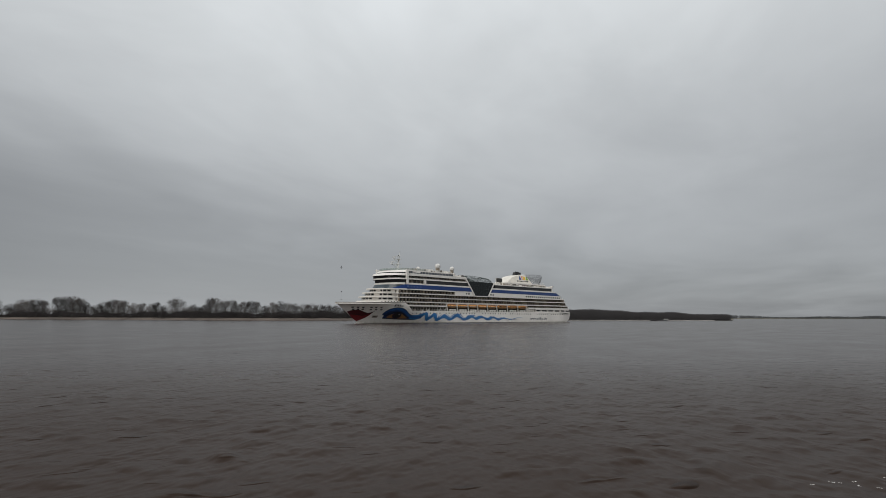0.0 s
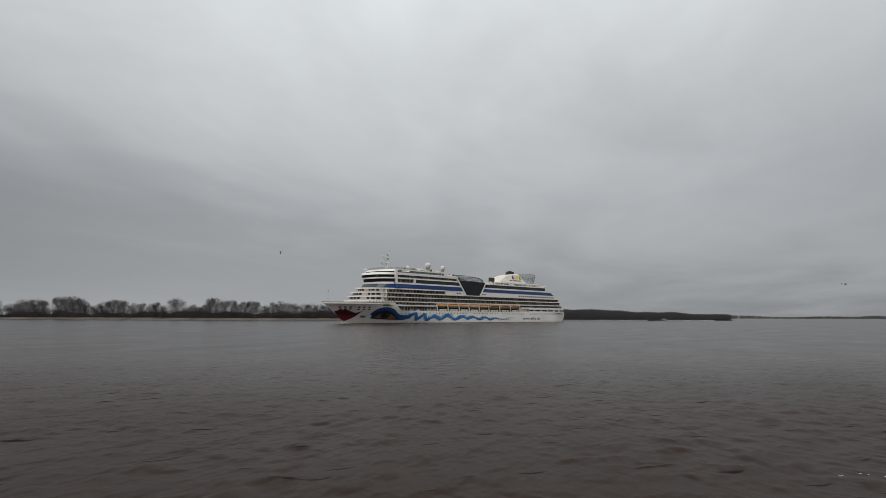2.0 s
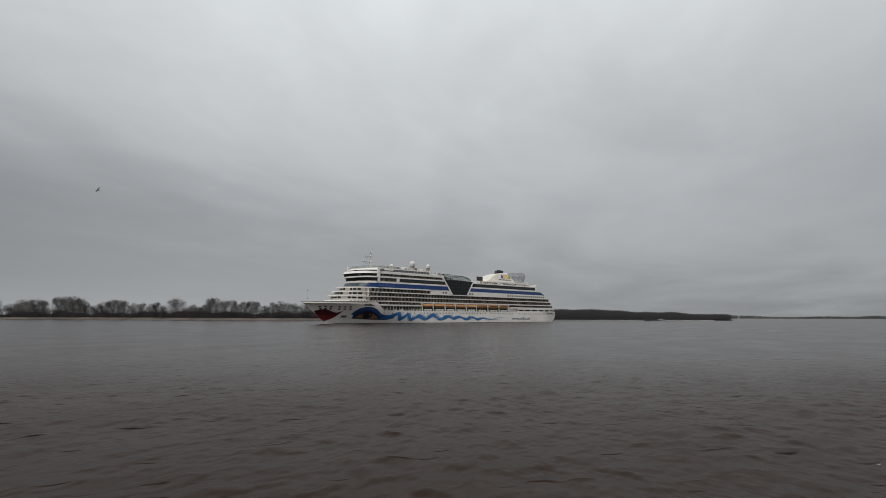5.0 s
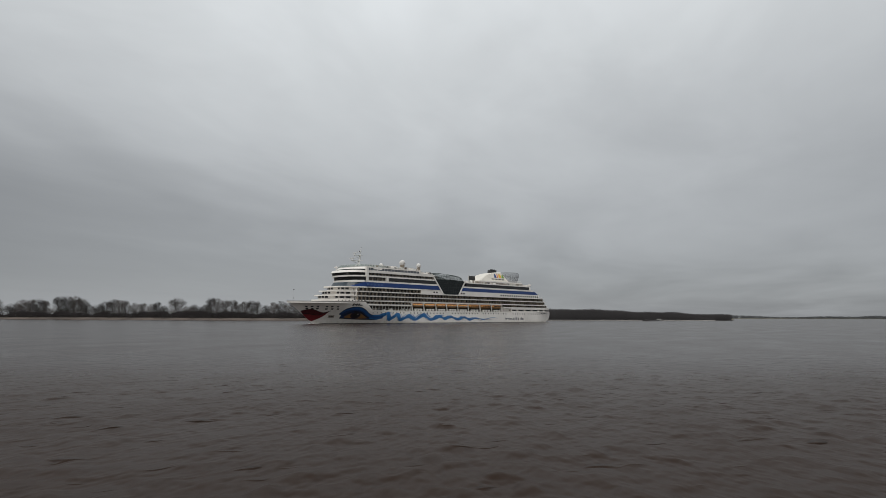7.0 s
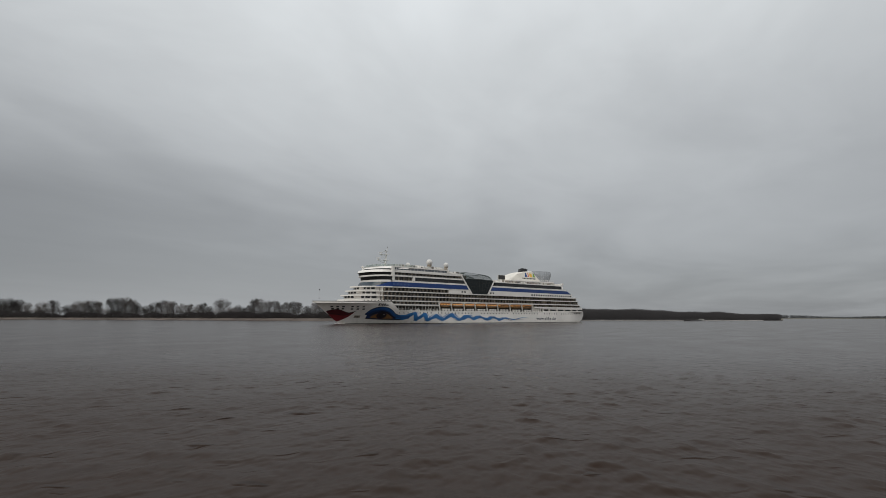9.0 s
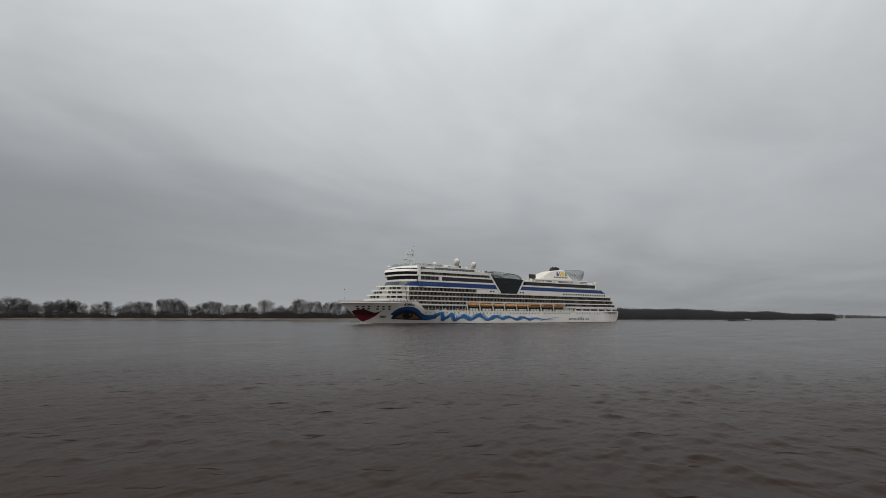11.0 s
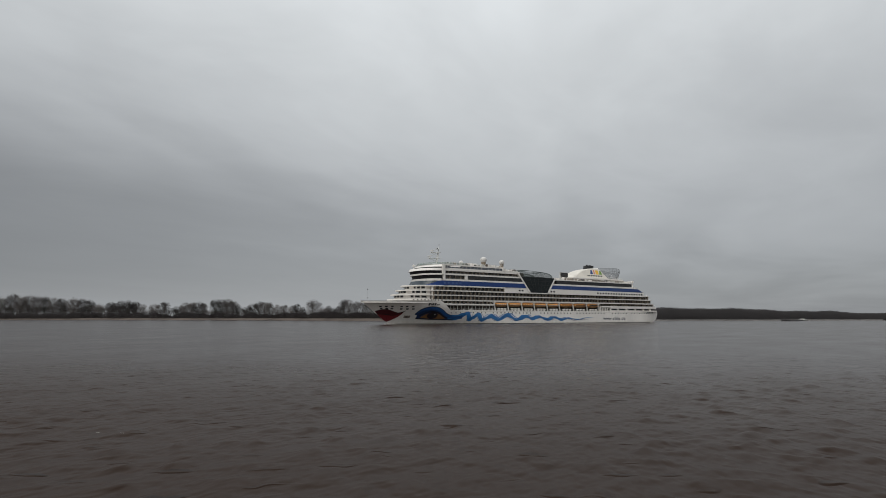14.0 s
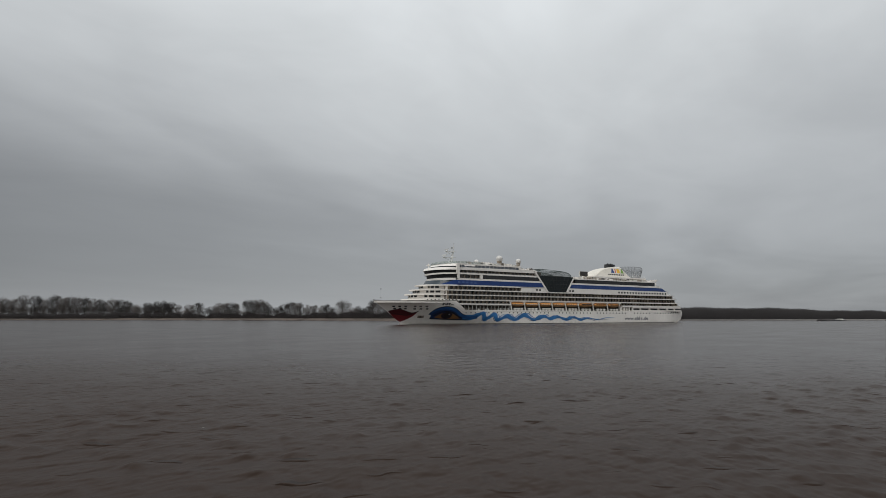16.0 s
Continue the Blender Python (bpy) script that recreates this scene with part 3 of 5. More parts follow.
    for x, w, h in ((-71.0, 0.6, 1.65), (-71.9, 0.6, 1.65), (-73.3, 0.55, 2.4), (-74.5, 0.6, 1.65), (-75.5, 0.6, 2.4), (-77.2, 0.6, 1.65), (-78.1, 0.6, 1.65)):
        paint("address_bar", [(x, 2.05), (x - w, 2.05), (x - w, 2.05 + h), (x, 2.05 + h)][::-1], INK, ship, 0.08)


def lettering(words, x, length, z, tall, side, parent):
    """Plain painted letters that start at x and run aft on the port side, forward on the other."""
    font = bpy.data.curves.new("lettering", "FONT")
    font.body, font.offset = words, 0.012
    ob = bpy.data.objects.new("lettering", font)
    me = bpy.data.meshes.new_from_object(ob)
    bpy.data.objects.remove(ob), bpy.data.curves.remove(font)
    xs, ys = [v.co.x for v in me.vertices], [v.co.y for v in me.vertices]
    x0, y0 = min(xs), min(ys)
    kx, ky = length / (max(xs) - x0), tall / (max(ys) - y0)
    for v in me.vertices:
        a = (v.co.x - x0) * kx
        v.co = (x - a if side > 0 else x - length + a, side * (BEAM + 0.08), z + (v.co.y - y0) * ky)
    me.materials.clear()
    me.materials.append(INK)
    me.name = "lettering"
    ob = new("lettering", me)
    ob.parent = parent
    return tagged(ob, "dark blue painted letters on the hull")


def window_row(name, x0, x1, step, w, z0, z1, y, mat, parent, skip=(), label=""):
    """A row of single panes along both sides, all on one mesh."""
    me = Geo().box(-w / 2, w / 2, -0.15, 0.15, z0, z1).mesh(name, mat)
    for i in range(int(abs(x1 - x0) / step) + 1):
        if i in skip:
            continue
        x = x0 - i * step
        for s in (1, -1):
            ob = new(name, me)
            ob.parent = parent
            ob.location = (x, s * ((y(x) if callable(y) else y) - 0.15), 0)
            tagged(ob, label)


def balcony_row(ship, x0, x1, z0, z1, deep=1.6, step=3.05, rail=True):
    """One storey of cabins: glazed doors set back, dividers between the balconies and a dark rail."""
    doors, walls, rails = Geo(), Geo(), Geo()
    n = max(1, round((x0 - x1) / step))
    w = (x0 - x1) / n
    for s in (1, -1):
        for i in range(n):
            xa = x1 + i * w
            doors.box(xa + 0.12, xa + w * 0.62, *sorted((s * (BEAM - deep - 0.1), s * (BEAM - deep + 0.03))), z0 - 0.3, z1)
            doors.box(xa + w * 0.66, xa + w * 0.95, *sorted((s * (BEAM - deep - 0.1), s * (BEAM - deep + 0.02))), z0 + 0.2, z1)
        for i in range(n + 1):
            xa = x1 + i * w
            walls.box(xa - 0.07, xa + 0.07, *sorted((s * (BEAM - deep), s * (BEAM - 0.75))), z0 - 0.2, z1 + 0.02)
            walls.box(xa - 0.05, xa + 0.05, *sorted((s * (BEAM - 0.26), s * (BEAM - 0.16))), z0 - 0.1, z1 + 0.02)
        rails.box(x1, x0, *sorted((s * (BEAM - 0.22), s * (BEAM - 0.14))), z0 + 0.12, z0 + 0.2)
    tagged(part("cabin_glazing", doors, DOORS, ship, "dark balcony doors"), kind="stuff")
    tagged(part("balcony_divider", walls, DIVIDER, ship), kind="stuff")
    part("balcony_rail", rails, STEEL, ship)


def v_fore(z):
    return 10.6 + (z - 20.7) * 0.83


def v_aft(z):
    return -5.0 - (z - 20.7) * 0.68


def build_decks(ship):
    def band(z0, z1, line, mat=WHITE, name="deck_band", label="", grow=0.0, shift=0.0):
        return part(name, Geo().prism(line, z0, z1, grow, shift), mat, ship, label)

    # inner core of the house, seen between the deck bands
    band(8.35, 13.9, outline(74, 73, -114, 12.4), SHADEWALL, "cabin_wall", "brown cabin wall darkened for the shade behind the boats")
    band(12.0, 20.4, outline(89, 74, -114, 14.4, limit=13.0), CABIN, "cabin_wall")
    band(20.4, 33.0, outline(86, 72, v_fore(26), 14.4), CABIN, "cabin_wall")
    band(19.5, 28.0, outline(v_aft(26), v_aft(27), -92, 14.4), CABIN, "cabin_wall")
    # white bands between the storeys
    band(11.6, 12.2, outline(80, 79, 41, BEAM))
    band(13.5, 13.9, outline(41, 40.9, -58, 15.4), WHITE, "boat_deck_head")
    band(11.2, 12.2, outline(-58, -59, -125.3, BEAM, tail=5))
    band(13.9, 14.6, outline(109.0, 70, -122.0, BEAM, 2.0, limit=13.6, tail=4))
    band(16.9, 17.5, outline(106.4, 72, -119.8, BEAM, 2.1, limit=15.5, tail=4))
    band(19.65, 20.25, outline(103.0, 72, -117.0, BEAM, 2.1, tail=4))
    band(22.4, 23.15, outline(98.6, 72, 12.2, BEAM, 2.3))
    band(20.25, 23.15, outline(33, 32.9, v_fore(20.5), BEAM))
    band(20.25, 23.15, outline(v_aft(22.5), v_aft(22.5) - 0.1, -110.5, BEAM, tail=4))
    # terraces round the front
    for z0, z1, tip in ((14.6, 16.9, 105.2), (17.5, 19.65, 101.9), (20.25, 22.4, 97.5)):
        band(z0, z1, outline(tip - 1.3, 72, 0, BEAM - 1.3, 2.1, n=28, limit=14.5 if z0 < 16 else None, start=87), WHITE, "terrace_front")
        ol = outline(tip - 1.27, 72, 0, BEAM - 1.26, 2.1, n=40, limit=14.5 if z0 < 16 else None, start=89)
        for i in range(1, len(ol) - 2):
            if i % 4 == 0 or 10 < i % 22 < 16:
                continue
            (xa, ya), (xb, yb) = ol[i], ol[i + 1]
            if math.hypot(xb - xa, yb - ya) < 0.5:
                continue
            dx, dy = yb - ya, xa - xb
            k = 0.06 / max(math.hypot(dx, dy), 1e-6)
            if dx * (xa - 80) + dy * ya < 0:
                k = -k
            xm, ym = xa + (xb - xa) * 0.98, ya + (yb - ya) * 0.98
            v = [(xa + dx * k, ya + dy * k), (xm + dx * k, ym + dy * k), (xm - dx * k, ym - dy * k), (xa - dx * k, ya - dy * k)]
            part("terrace_window", Geo().prism(v, z1 - 1.25, z1 - 0.1), DARKGLASS, ship)
    # white walls that end the balcony rows where the terraces begin
    for z0, z1 in ((14.6, 16.9), (17.5, 19.65), (20.25, 22.4)):
        for s in (1, -1):
            part("terrace_end_wall", Geo().box(86.5, 87.0, *sorted((s * (BEAM - 4.4), s * (BEAM - (2.3 if z0 < 16 else 1.9)))), z0, z1), WHITE, ship)
    # balconies
    for x0, x1, z0, z1 in ((86, 33.2, 20.25, 22.4), (87, -114.5, 17.5, 19.65), (87, -117, 14.6, 16.9), (80, 41, 12.2, 13.9), (-58, -120, 12.2, 13.9)):
        balcony_row(ship, x0, x1, z0, z1)
    window_row("window", 20.2, 16.6, 2.6, 1.5, 20.9, 21.9, BEAM + 0.04, DARKGLASS, ship)
    window_row("window", -8.6, -11.4, 2.6, 1.5, 20.9, 21.9, BEAM + 0.04, DARKGLASS, ship)
    window_row("window", -55.5, -106.5, 2.95, 1.5, 20.75, 21.9, BEAM + 0.04, DARKGLASS, ship)
    # the blue band
    band(23.15, 25.95, outline(80.2, 80.1, v_fore(24.6), BEAM + 0.02), BLUE, "blue_band", "royal blue painted band")
    curve = [p for p in outline(92.4, 72, 79, BEAM + 0.02, 2.5, n=40) if 79.9 < p[0] < 89.5 and p[1] > 0]
    for s in (1, -1):
        g = Geo()
        for x, y in curve:
            top = 23.3 + 2.65 * min(max((89.5 - x) / 7.5, 0), 1)
            g.v += [(x, s * y, 23.15), (x, s * y, top), (x, s * (y - 0.4), top), (x, s * (y - 0.4), 23.15)]
        for i in range(len(curve) - 1):
            for j in range(4):
                q = (4 * i + j, 4 * i + (j + 1) % 4, 4 * i + 4 + (j + 1) % 4, 4 * i + 4 + j)
                g.f.append(q if s < 0 else q[::-1])
        part("blue_band", g, BLUE, ship, "tapering front end of the blue band")
        g = Geo().wall([(v_aft(23.15), 23.15), (v_aft(25.7), 25.7), (-101.8, 25.35), (-106.8, 22.95)], *sorted((s * 14.2, s * (BEAM + 0.02))))
        part("blue_band", g, BLUE, ship, "royal blue painted band with a slanting end")
    band(22.9, 25.4, outline(-58, -58.1, -101, 15.6), WHITE, "aft_house")
    window_row("window", 79.6, 66.5, 2.9, 1.5, 24.0, 25.1, BEAM + 0.06, BLUEPALE, ship)
    window_row("window", -12.5, -100, 3.1, 1.2, 23.8, 24.8, BEAM + 0.06, BLUEPALE, ship, skip=(3, 4, 9, 10, 17))
    # forward house above the band
    band(23.15, 25.9, outline(92.2, 72, 82.4, 15.7, 2.5, start=80), LOUNGE, "lounge_glazing", "sloping grey lounge glass round the front", grow=0.02, shift=-1.6)
    band(25.9, 27.2, outline(89.0, 72, 80, BEAM, 2.7, start=79.5))
    band(25.95, 27.0, outline(80.2, 80.1, v_fore(26.4), BEAM))
    band(27.2, 29.4, outline(88.4, 72, 79, BEAM - 0.25, 2.7, start=78), DARKGLASS, "bridge_glazing", "black band of bridge windows", shift=0.5)
    band(29.4, 30.3, outline(90.2, 72, v_fore(29.6), BEAM + 0.1, 2.7))
    band(30.3, 32.0, outline(90.2, 72, 80, BEAM - 0.3, 2.7, start=79), DARKGLASS, "bridge_glazing", shift=0.6)
    band(32.0, 33.5, outline(91.6, 72, v_fore(32.0) + 0.6, BEAM, 2.7), WHITE, shift=-1.0)
    band(33.5, 34.4, outline(87.4, 70, 79, BEAM - 0.6, 2.7), DARKGLASS, "slot_window")
    band(34.4, 36.0, outline(87.2, 70, 68, BEAM - 0.2, 2.7), grow=0.06, shift=-1.5)
    band(27.0, 29.6, outline(63, 62.9, v_fore(27.5) + 1.5, BEAM - 0.12), DARKGLASS, "restaurant_glazing", "black strip of tall windows")
    balcony_row(ship, 79.5, 63.2, 27.1, 29.4, 1.2, 4.0)
    balcony_row(ship, 79.5, v_fore(31) + 0.8, 30.35, 32.0, 1.3)
    band(33.6, 35.1, outline(78.4, 78.3, 33.6, BEAM - 0.3), STRIPGLASS, "wind_screen", "grey glass wind screen of the sun deck", grow=0.03)
    post = Geo().box(-0.05, 0.05, -0.05, 0.05, 33.6, 35.15).mesh("screen_post", WHITE)
    for i in range(16):
        for s in (1, -1):
            ob = new("screen_post", post)
            ob.parent, ob.location = ship, (77.6 - i * 2.9, s * (BEAM - 0.31), 0)
    band(33.3, 33.6, outline(78.8, 78.7, 33.2, BEAM - 0.1), WHITE)
    band(35.1, 35.9, outline(79.2, 79.1, 33.0, BEAM - 0.5), WHITE)
    band(33.6, 33.9, outline(34, 33.9, v_fore(33.0) + 0.4, BEAM - 0.2), WHITE)
    for x0, x1, step, z0, z1, y in ((-15, -94, 2.6, 26.75, 29.2, BEAM - 0.46), (62, v_fore(28) + 2, 2.4, 27.0, 29.4, BEAM - 0.09)):
        bar = Geo().box(-0.07, 0.07, -0.05, 0.05, z0, z1).mesh("mullion", SHADEWALL)
        for i in range(int((x0 - x1) / step) + 1):
            ob = new("mullion", bar)
            ob.parent, ob.location = ship, (x0 - i * step, y, 0)
    # white pillars that close the front block and frame the long windows
    for s in (1, -1):
        for xa, xb, z0, z1 in ((79.2, 81.0, 29.6, 36.0), (79.2, 80.4, 26.9, 29.6), (62.6, 64.4, 26.9, 29.6), (33.0, 34.4, 33.4, 36.0)):
            part("house_pillar", Geo().wall([(xa, z0), (xb, z0), (xb, z1), (xa, z1)], *sorted((s * (BEAM - 1.2), s * (BEAM + 0.12)))), WHITE, ship)
    # slanting white edges of the glass wedge
    for s in (1, -1):
        for fn, k in ((v_fore, 1), (v_aft, -1)):
            top = 33.6 if k > 0 else 31.0
            g = Geo().wall([(fn(20.4), 20.4), (fn(top), top), (fn(top) + 1.3 * k, top), (fn(20.4) + 1.5 * k, 20.4)], *sorted((s * 14.0, s * (BEAM + 0.25))))
            part("wedge_frame", g, WHITE, ship)
        g = Geo().wall([(v_fore(20.5) + 0.1, 20.5), (v_fore(30.6) + 0.1, 30.6), (v_aft(30.6) - 0.1, 30.6), (v_aft(20.5) - 0.1, 20.5)], *sorted((s * 14.6, s * (BEAM + 0.1))))
        wedge = part("glass_wedge", g, WEDGE, ship, "black glass wedge amidships")
        g = Geo()
        for i in range(1, 8):
            k = i / 8
            x0, x1 = v_fore(20.6) + (v_aft(20.6) - v_fore(20.6)) * k, v_fore(30.5) + (v_aft(30.5) - v_fore(30.5)) * k
            g.tube((x0, s * (BEAM + 0.13), 20.6), (x1, s * (BEAM + 0.13), 30.5), 0.05, n=4)
        for z in (23.0, 25.5, 28.0):
            g.tube((v_fore(z), s * (BEAM + 0.13), z), (v_aft(z), s * (BEAM + 0.13), z), 0.05, n=4)
        part("mullion", g, DARK, wedge)
    # aft house above the band
    band(25.6, 26.75, outline(v_aft(26.6), v_aft(26.6) - 0.1, -101, BEAM - 0.05, tail=2))
    band(26.75, 29.2, outline(-14, -14.1, -94.5, BEAM - 0.5), DARKGLASS, "buffet_glazing", "black strip of buffet windows")
    band(29.2, 29.9, outline(v_aft(29.5), v_aft(29.5) - 0.1, -96.5, BEAM - 0.1, tail=2))
    # beige instead of white stands in for the shadows and clutter here
    band(29.9, 31.6, outline(-30, -30.1, -90, 12.5), DIVIDER, "sun_deck_house", "deck house coloured beige for shade and clutter")
    band(31.6, 32.5, outline(-34, -34.1, -88, 13.2), WHITE)


def lifeboat(ship, x, length, tender):
    """A covered boat on its falls: deep hull, domed cover, rubbing band and windows."""
    for s in (1, -1):
        n, m = 12, 8
        low, top = Geo(), Geo()
        y0, hw = 14.6, 1.75

        def ring(k):
            return max(1 - abs(2 * k - 1) ** 5, 0.03)

        def loft(geo, prof):
            v, f = [], []
            for i in range(n + 1):
                k = i / n
                w = ring(k)
                for yy, zz in prof:
                    lift = 0.35 * (abs(2 * k - 1) ** 3)
                    v.append((x - length / 2 + length * k, s * (y0 + yy * hw * w), zz[0] + (zz[1] - zz[0]) * (1 - w) * 0.6 + lift))
            p = len(prof)
            for i in range(n):
                for j in range(p - 1):
                    q = (i * p + j, i * p + j + 1, (i + 1) * p + j + 1, (i + 1) * p + j)
                    f.append(q if s > 0 else q[::-1])
            f += [tuple(range(p)), tuple(range(n * p, (n + 1) * p))]
            geo.add(v, f)

        loft(low, [(-1, (12.05, 12.0)), (-0.92, (11.3, 12.0)), (-0.45, (10.75, 12.0)), (0.45, (10.75, 12.0)), (0.92, (11.3, 12.0)), (1, (12.05, 12.0))])
        loft(top, [(1.02, (12.05, 12.1)), (0.95, (12.55, 12.3)), (0.6, (13.05, 12.5)), (0, (13.25, 12.6)), (-0.6, (13.05, 12.5)), (-0.95, (12.55, 12.3)), (-1.02, (12.05, 12.1))])
        boat = part("tender" if tender else "lifeboat", low, SHADEHULL, ship, "orange tender with a dark cabin" if tender else "orange covered lifeboat on davits", smooth=True)
        part("boat_cover", top, ORANGE, boat, "orange boat cover", smooth=True)
        g = Geo()
        g.box(x - length * 0.46, x + length * 0.46, *sorted((s * (y0 + hw * 0.9), s * (y0 + hw * 1.06))), 11.98, 12.16)
        part("rubbing_band", g, ORANGE if tender else OFFWHITE, boat)
        half_w, zz = (0.78, (12.2, 12.85)) if tender else (0.3, (12.3, 12.55))
        pane = Geo().box(-half_w, half_w, *sorted((s * (y0 + hw * 0.78), s * (y0 + hw * (1.03 if tender else 0.985)))), *zz).mesh("boat_window", DARKGLASS)
        for i in range(5):
            ob = new("boat_window", pane)
            ob.parent, ob.location = boat, (x - length * 0.3 + i * length * 0.15, 0, 0)
        if tender:
            part("roof_rail", Geo().box(x - length * 0.34, x + length * 0.34, *sorted((s * (y0 - hw * 0.5), s * (y0 + hw * 0.5))), 13.15, 13.42), ORANGE, boat)


def build_boats(ship):
    edges = [40.6, 29.6, 17.6, 6.6, -5.2, -16.8, -30.4, -44.3, -56.6]
    for i, (a, b) in enumerate(zip(edges, edges[1:])):
        lifeboat(ship, (a + b) / 2, (a - b) - 1.0, i >= 5)
    for x in edges:
        for s in (1, -1):
            g = Geo()
            g.wall([(x - 0.35, 8.4), (x + 0.15, 8.4), (x + 1.2, 13.7), (x + 0.75, 13.7)], *sorted((s * 15.2, s * 15.98)))
            g.box(x + 0.0, x + 1.2, *sorted((s * 12.4, s * 16.3)), 13.25, 13.65)
            part("davit", g, WHITE, ship, "white davit arm")
    raft = Geo().tube((-0.95, 0, 9.3), (0.95, 0, 9.3), 0.52, n=10).box(-0.6, 0.6, -0.4, 0.4, 8.35, 8.9).mesh("life_raft_canister", WHITE)
    for a, b in zip(edges, edges[1:]):
        for k in (0.28, 0.5, 0.74):
            for s in (1, -1):
                ob = new("life_raft_canister", raft)
                ob.parent, ob.location = ship, (a + (b - a) * k, s * 15.4, 0)
    # promenade forward of the boats
    post = Geo().box(-0.07, 0.07, -0.12, 0.12, 8.35, 11.65).mesh("promenade_post", OFFWHITE)
    for i in range(13):
        for s in (1, -1):
            ob = new("promenade_post", post)
            ob.parent, ob.location = ship, (42.5 + i * 2.75, s * 15.75, 0)
    for s in (1, -1):
        for z in (8.85, 9.45):
            part("promenade_rail", Geo().tube((-57, s * 15.9, z), (76, s * 15.9, z), 0.035, n=4), STEEL, ship)
    rng = random.Random(14)
    for i in range(34):
        x = 42 + i + rng.uniform(-0.3, 0.3)
        if rng.random() < 0.72:
            w, h = rng.uniform(0.25, 0.6), rng.uniform(0.5, 1.5)
            y0 = rng.uniform(13.6, 14.8)
            for s in (1, -1):
                part("deck_fitting", Geo().prism([(x - w, s * y0), (x + w, s * y0), (x + w, s * (y0 + 0.6)), (x - w, s * (y0 + 0.6))][::s], 8.35, 8.35 + h, 0.01), rng.choice((DIVIDER, CABIN, OFFWHITE, CABIN)), ship)
    part("promenade_roof", Geo().box(41, 78, -15.9, 15.9, 11.3, 11.62), WHITE, ship)
    # mooring deck aft
    for z0, z1, xa in ((8.35, 9.2, -126.8), (10.4, 11.2, -126.0)):
        part("stern_wall", Geo().prism(outline(-69, -69.1, xa, BEAM - 0.1, tail=6), z0, z1), WHITE, ship)
    part("stern_core", Geo().prism(outline(-69, -69.1, -121, 14.6), 9.2, 10.4), DARK, ship)
    for x in (-69.6, -78, -88, -98, -108, -116):
        part("stern_pillar", Geo().box(x - 0.5, x + 0.5, -15.8, 15.8, 9.15, 10.45), WHITE, ship)
    for i in range(4):
        for s in (1, -1):
            part("gangway_frame", Geo().box(-58.3 - i * 2.7, -57.6 - i * 2.7, *sorted((s * 13, s * 15.9)), 8.35, 11.3), WHITE, ship)
    # hull openings
    y = lambda z: (lambda x: half(x, z) + 0.05)
    window_row("porthole", 74, -118, 3.15, 0.75, 6.5, 7.2, y(6.8), DARKGLASS, ship, skip=(9, 21, 22, 33, 44, 45, 52), label="row of small portholes")
    for xs, z in (((116.2, 113.2, 110.1), 9.9), ((115.3, 112.5, 109.8), 8.65), ((105.2, 102.2, 98.8), 9.9), ((104.8, 101.5, 98.1), 8.5)):
        for x in xs:
            paint("mooring_port", [(x + 0.75, z), (x - 0.65, z), (x - 0.5, z + 0.75), (x + 0.9, z + 0.75)][::-1], DARK, ship, 0.06)
    paint("anchor_pocket", [(101.8, 3.7), (98.3, 3.7), (98.3, 5.05), (101.8, 5.05)][::-1], DIVIDER, ship, 0.08, "recessed anchor pocket")
    paint("anchor", [(101.3, 4.1), (100.5, 3.95), (99.7, 3.95), (98.9, 4.1), (99.3, 4.55), (99.9, 4.3), (99.9, 4.9), (100.3, 4.9), (100.3, 4.3), (100.9, 4.55)][::-1], DARK, ship, 0.14, "stowed bow anchor")
    for x in (-113, -115.6, -118.4, -121):
        paint("mooring_port", [(x + 0.6, 7.0), (x - 0.6, 7.0), (x - 0.6, 8.0), (x + 0.6, 8.0)][::-1], DARK, ship, 0.06)
    # small windows along the edge of the lowest terrace
    for i in range(9):
        x = 98.0 - i * 2.1
        yy = BEAM * math.sqrt(1 - ((x - 70) / 39) ** 2) + 0.04
        for s in (1, -1):
            part("window", Geo().box(x - 0.5, x + 0.5, *sorted((s * (yy - 0.9), s * yy)), 14.05, 14.5), DARKGLASS, ship)
    # boot topping along the waterline
    paint_stroke("boot_topping", [(105.5 - 2.5 * i, 0.0) for i in range(90)], lambda k: 0.70, DARK, ship, 0.05, "dark boot topping at the waterline")


def rail_line(pts, h=1.1, step=2.5, r=0.045):
    g = Geo()
    for p, q in zip(pts, pts[1:]):
        p, q = Vector(p), Vector(q)
        for k in (0.35, 0.7, 1.0):
            g.tube(p + Vector((0, 0, h * k)), q + Vector((0, 0, h * k)), r, n=4)
        n = max(1, int((q - p).length / step))
        for i in range(n + 1):
            c = p + (q - p) * i / n
            g.tube(c, c + Vector((0, 0, h)), r, n=4)
    return g


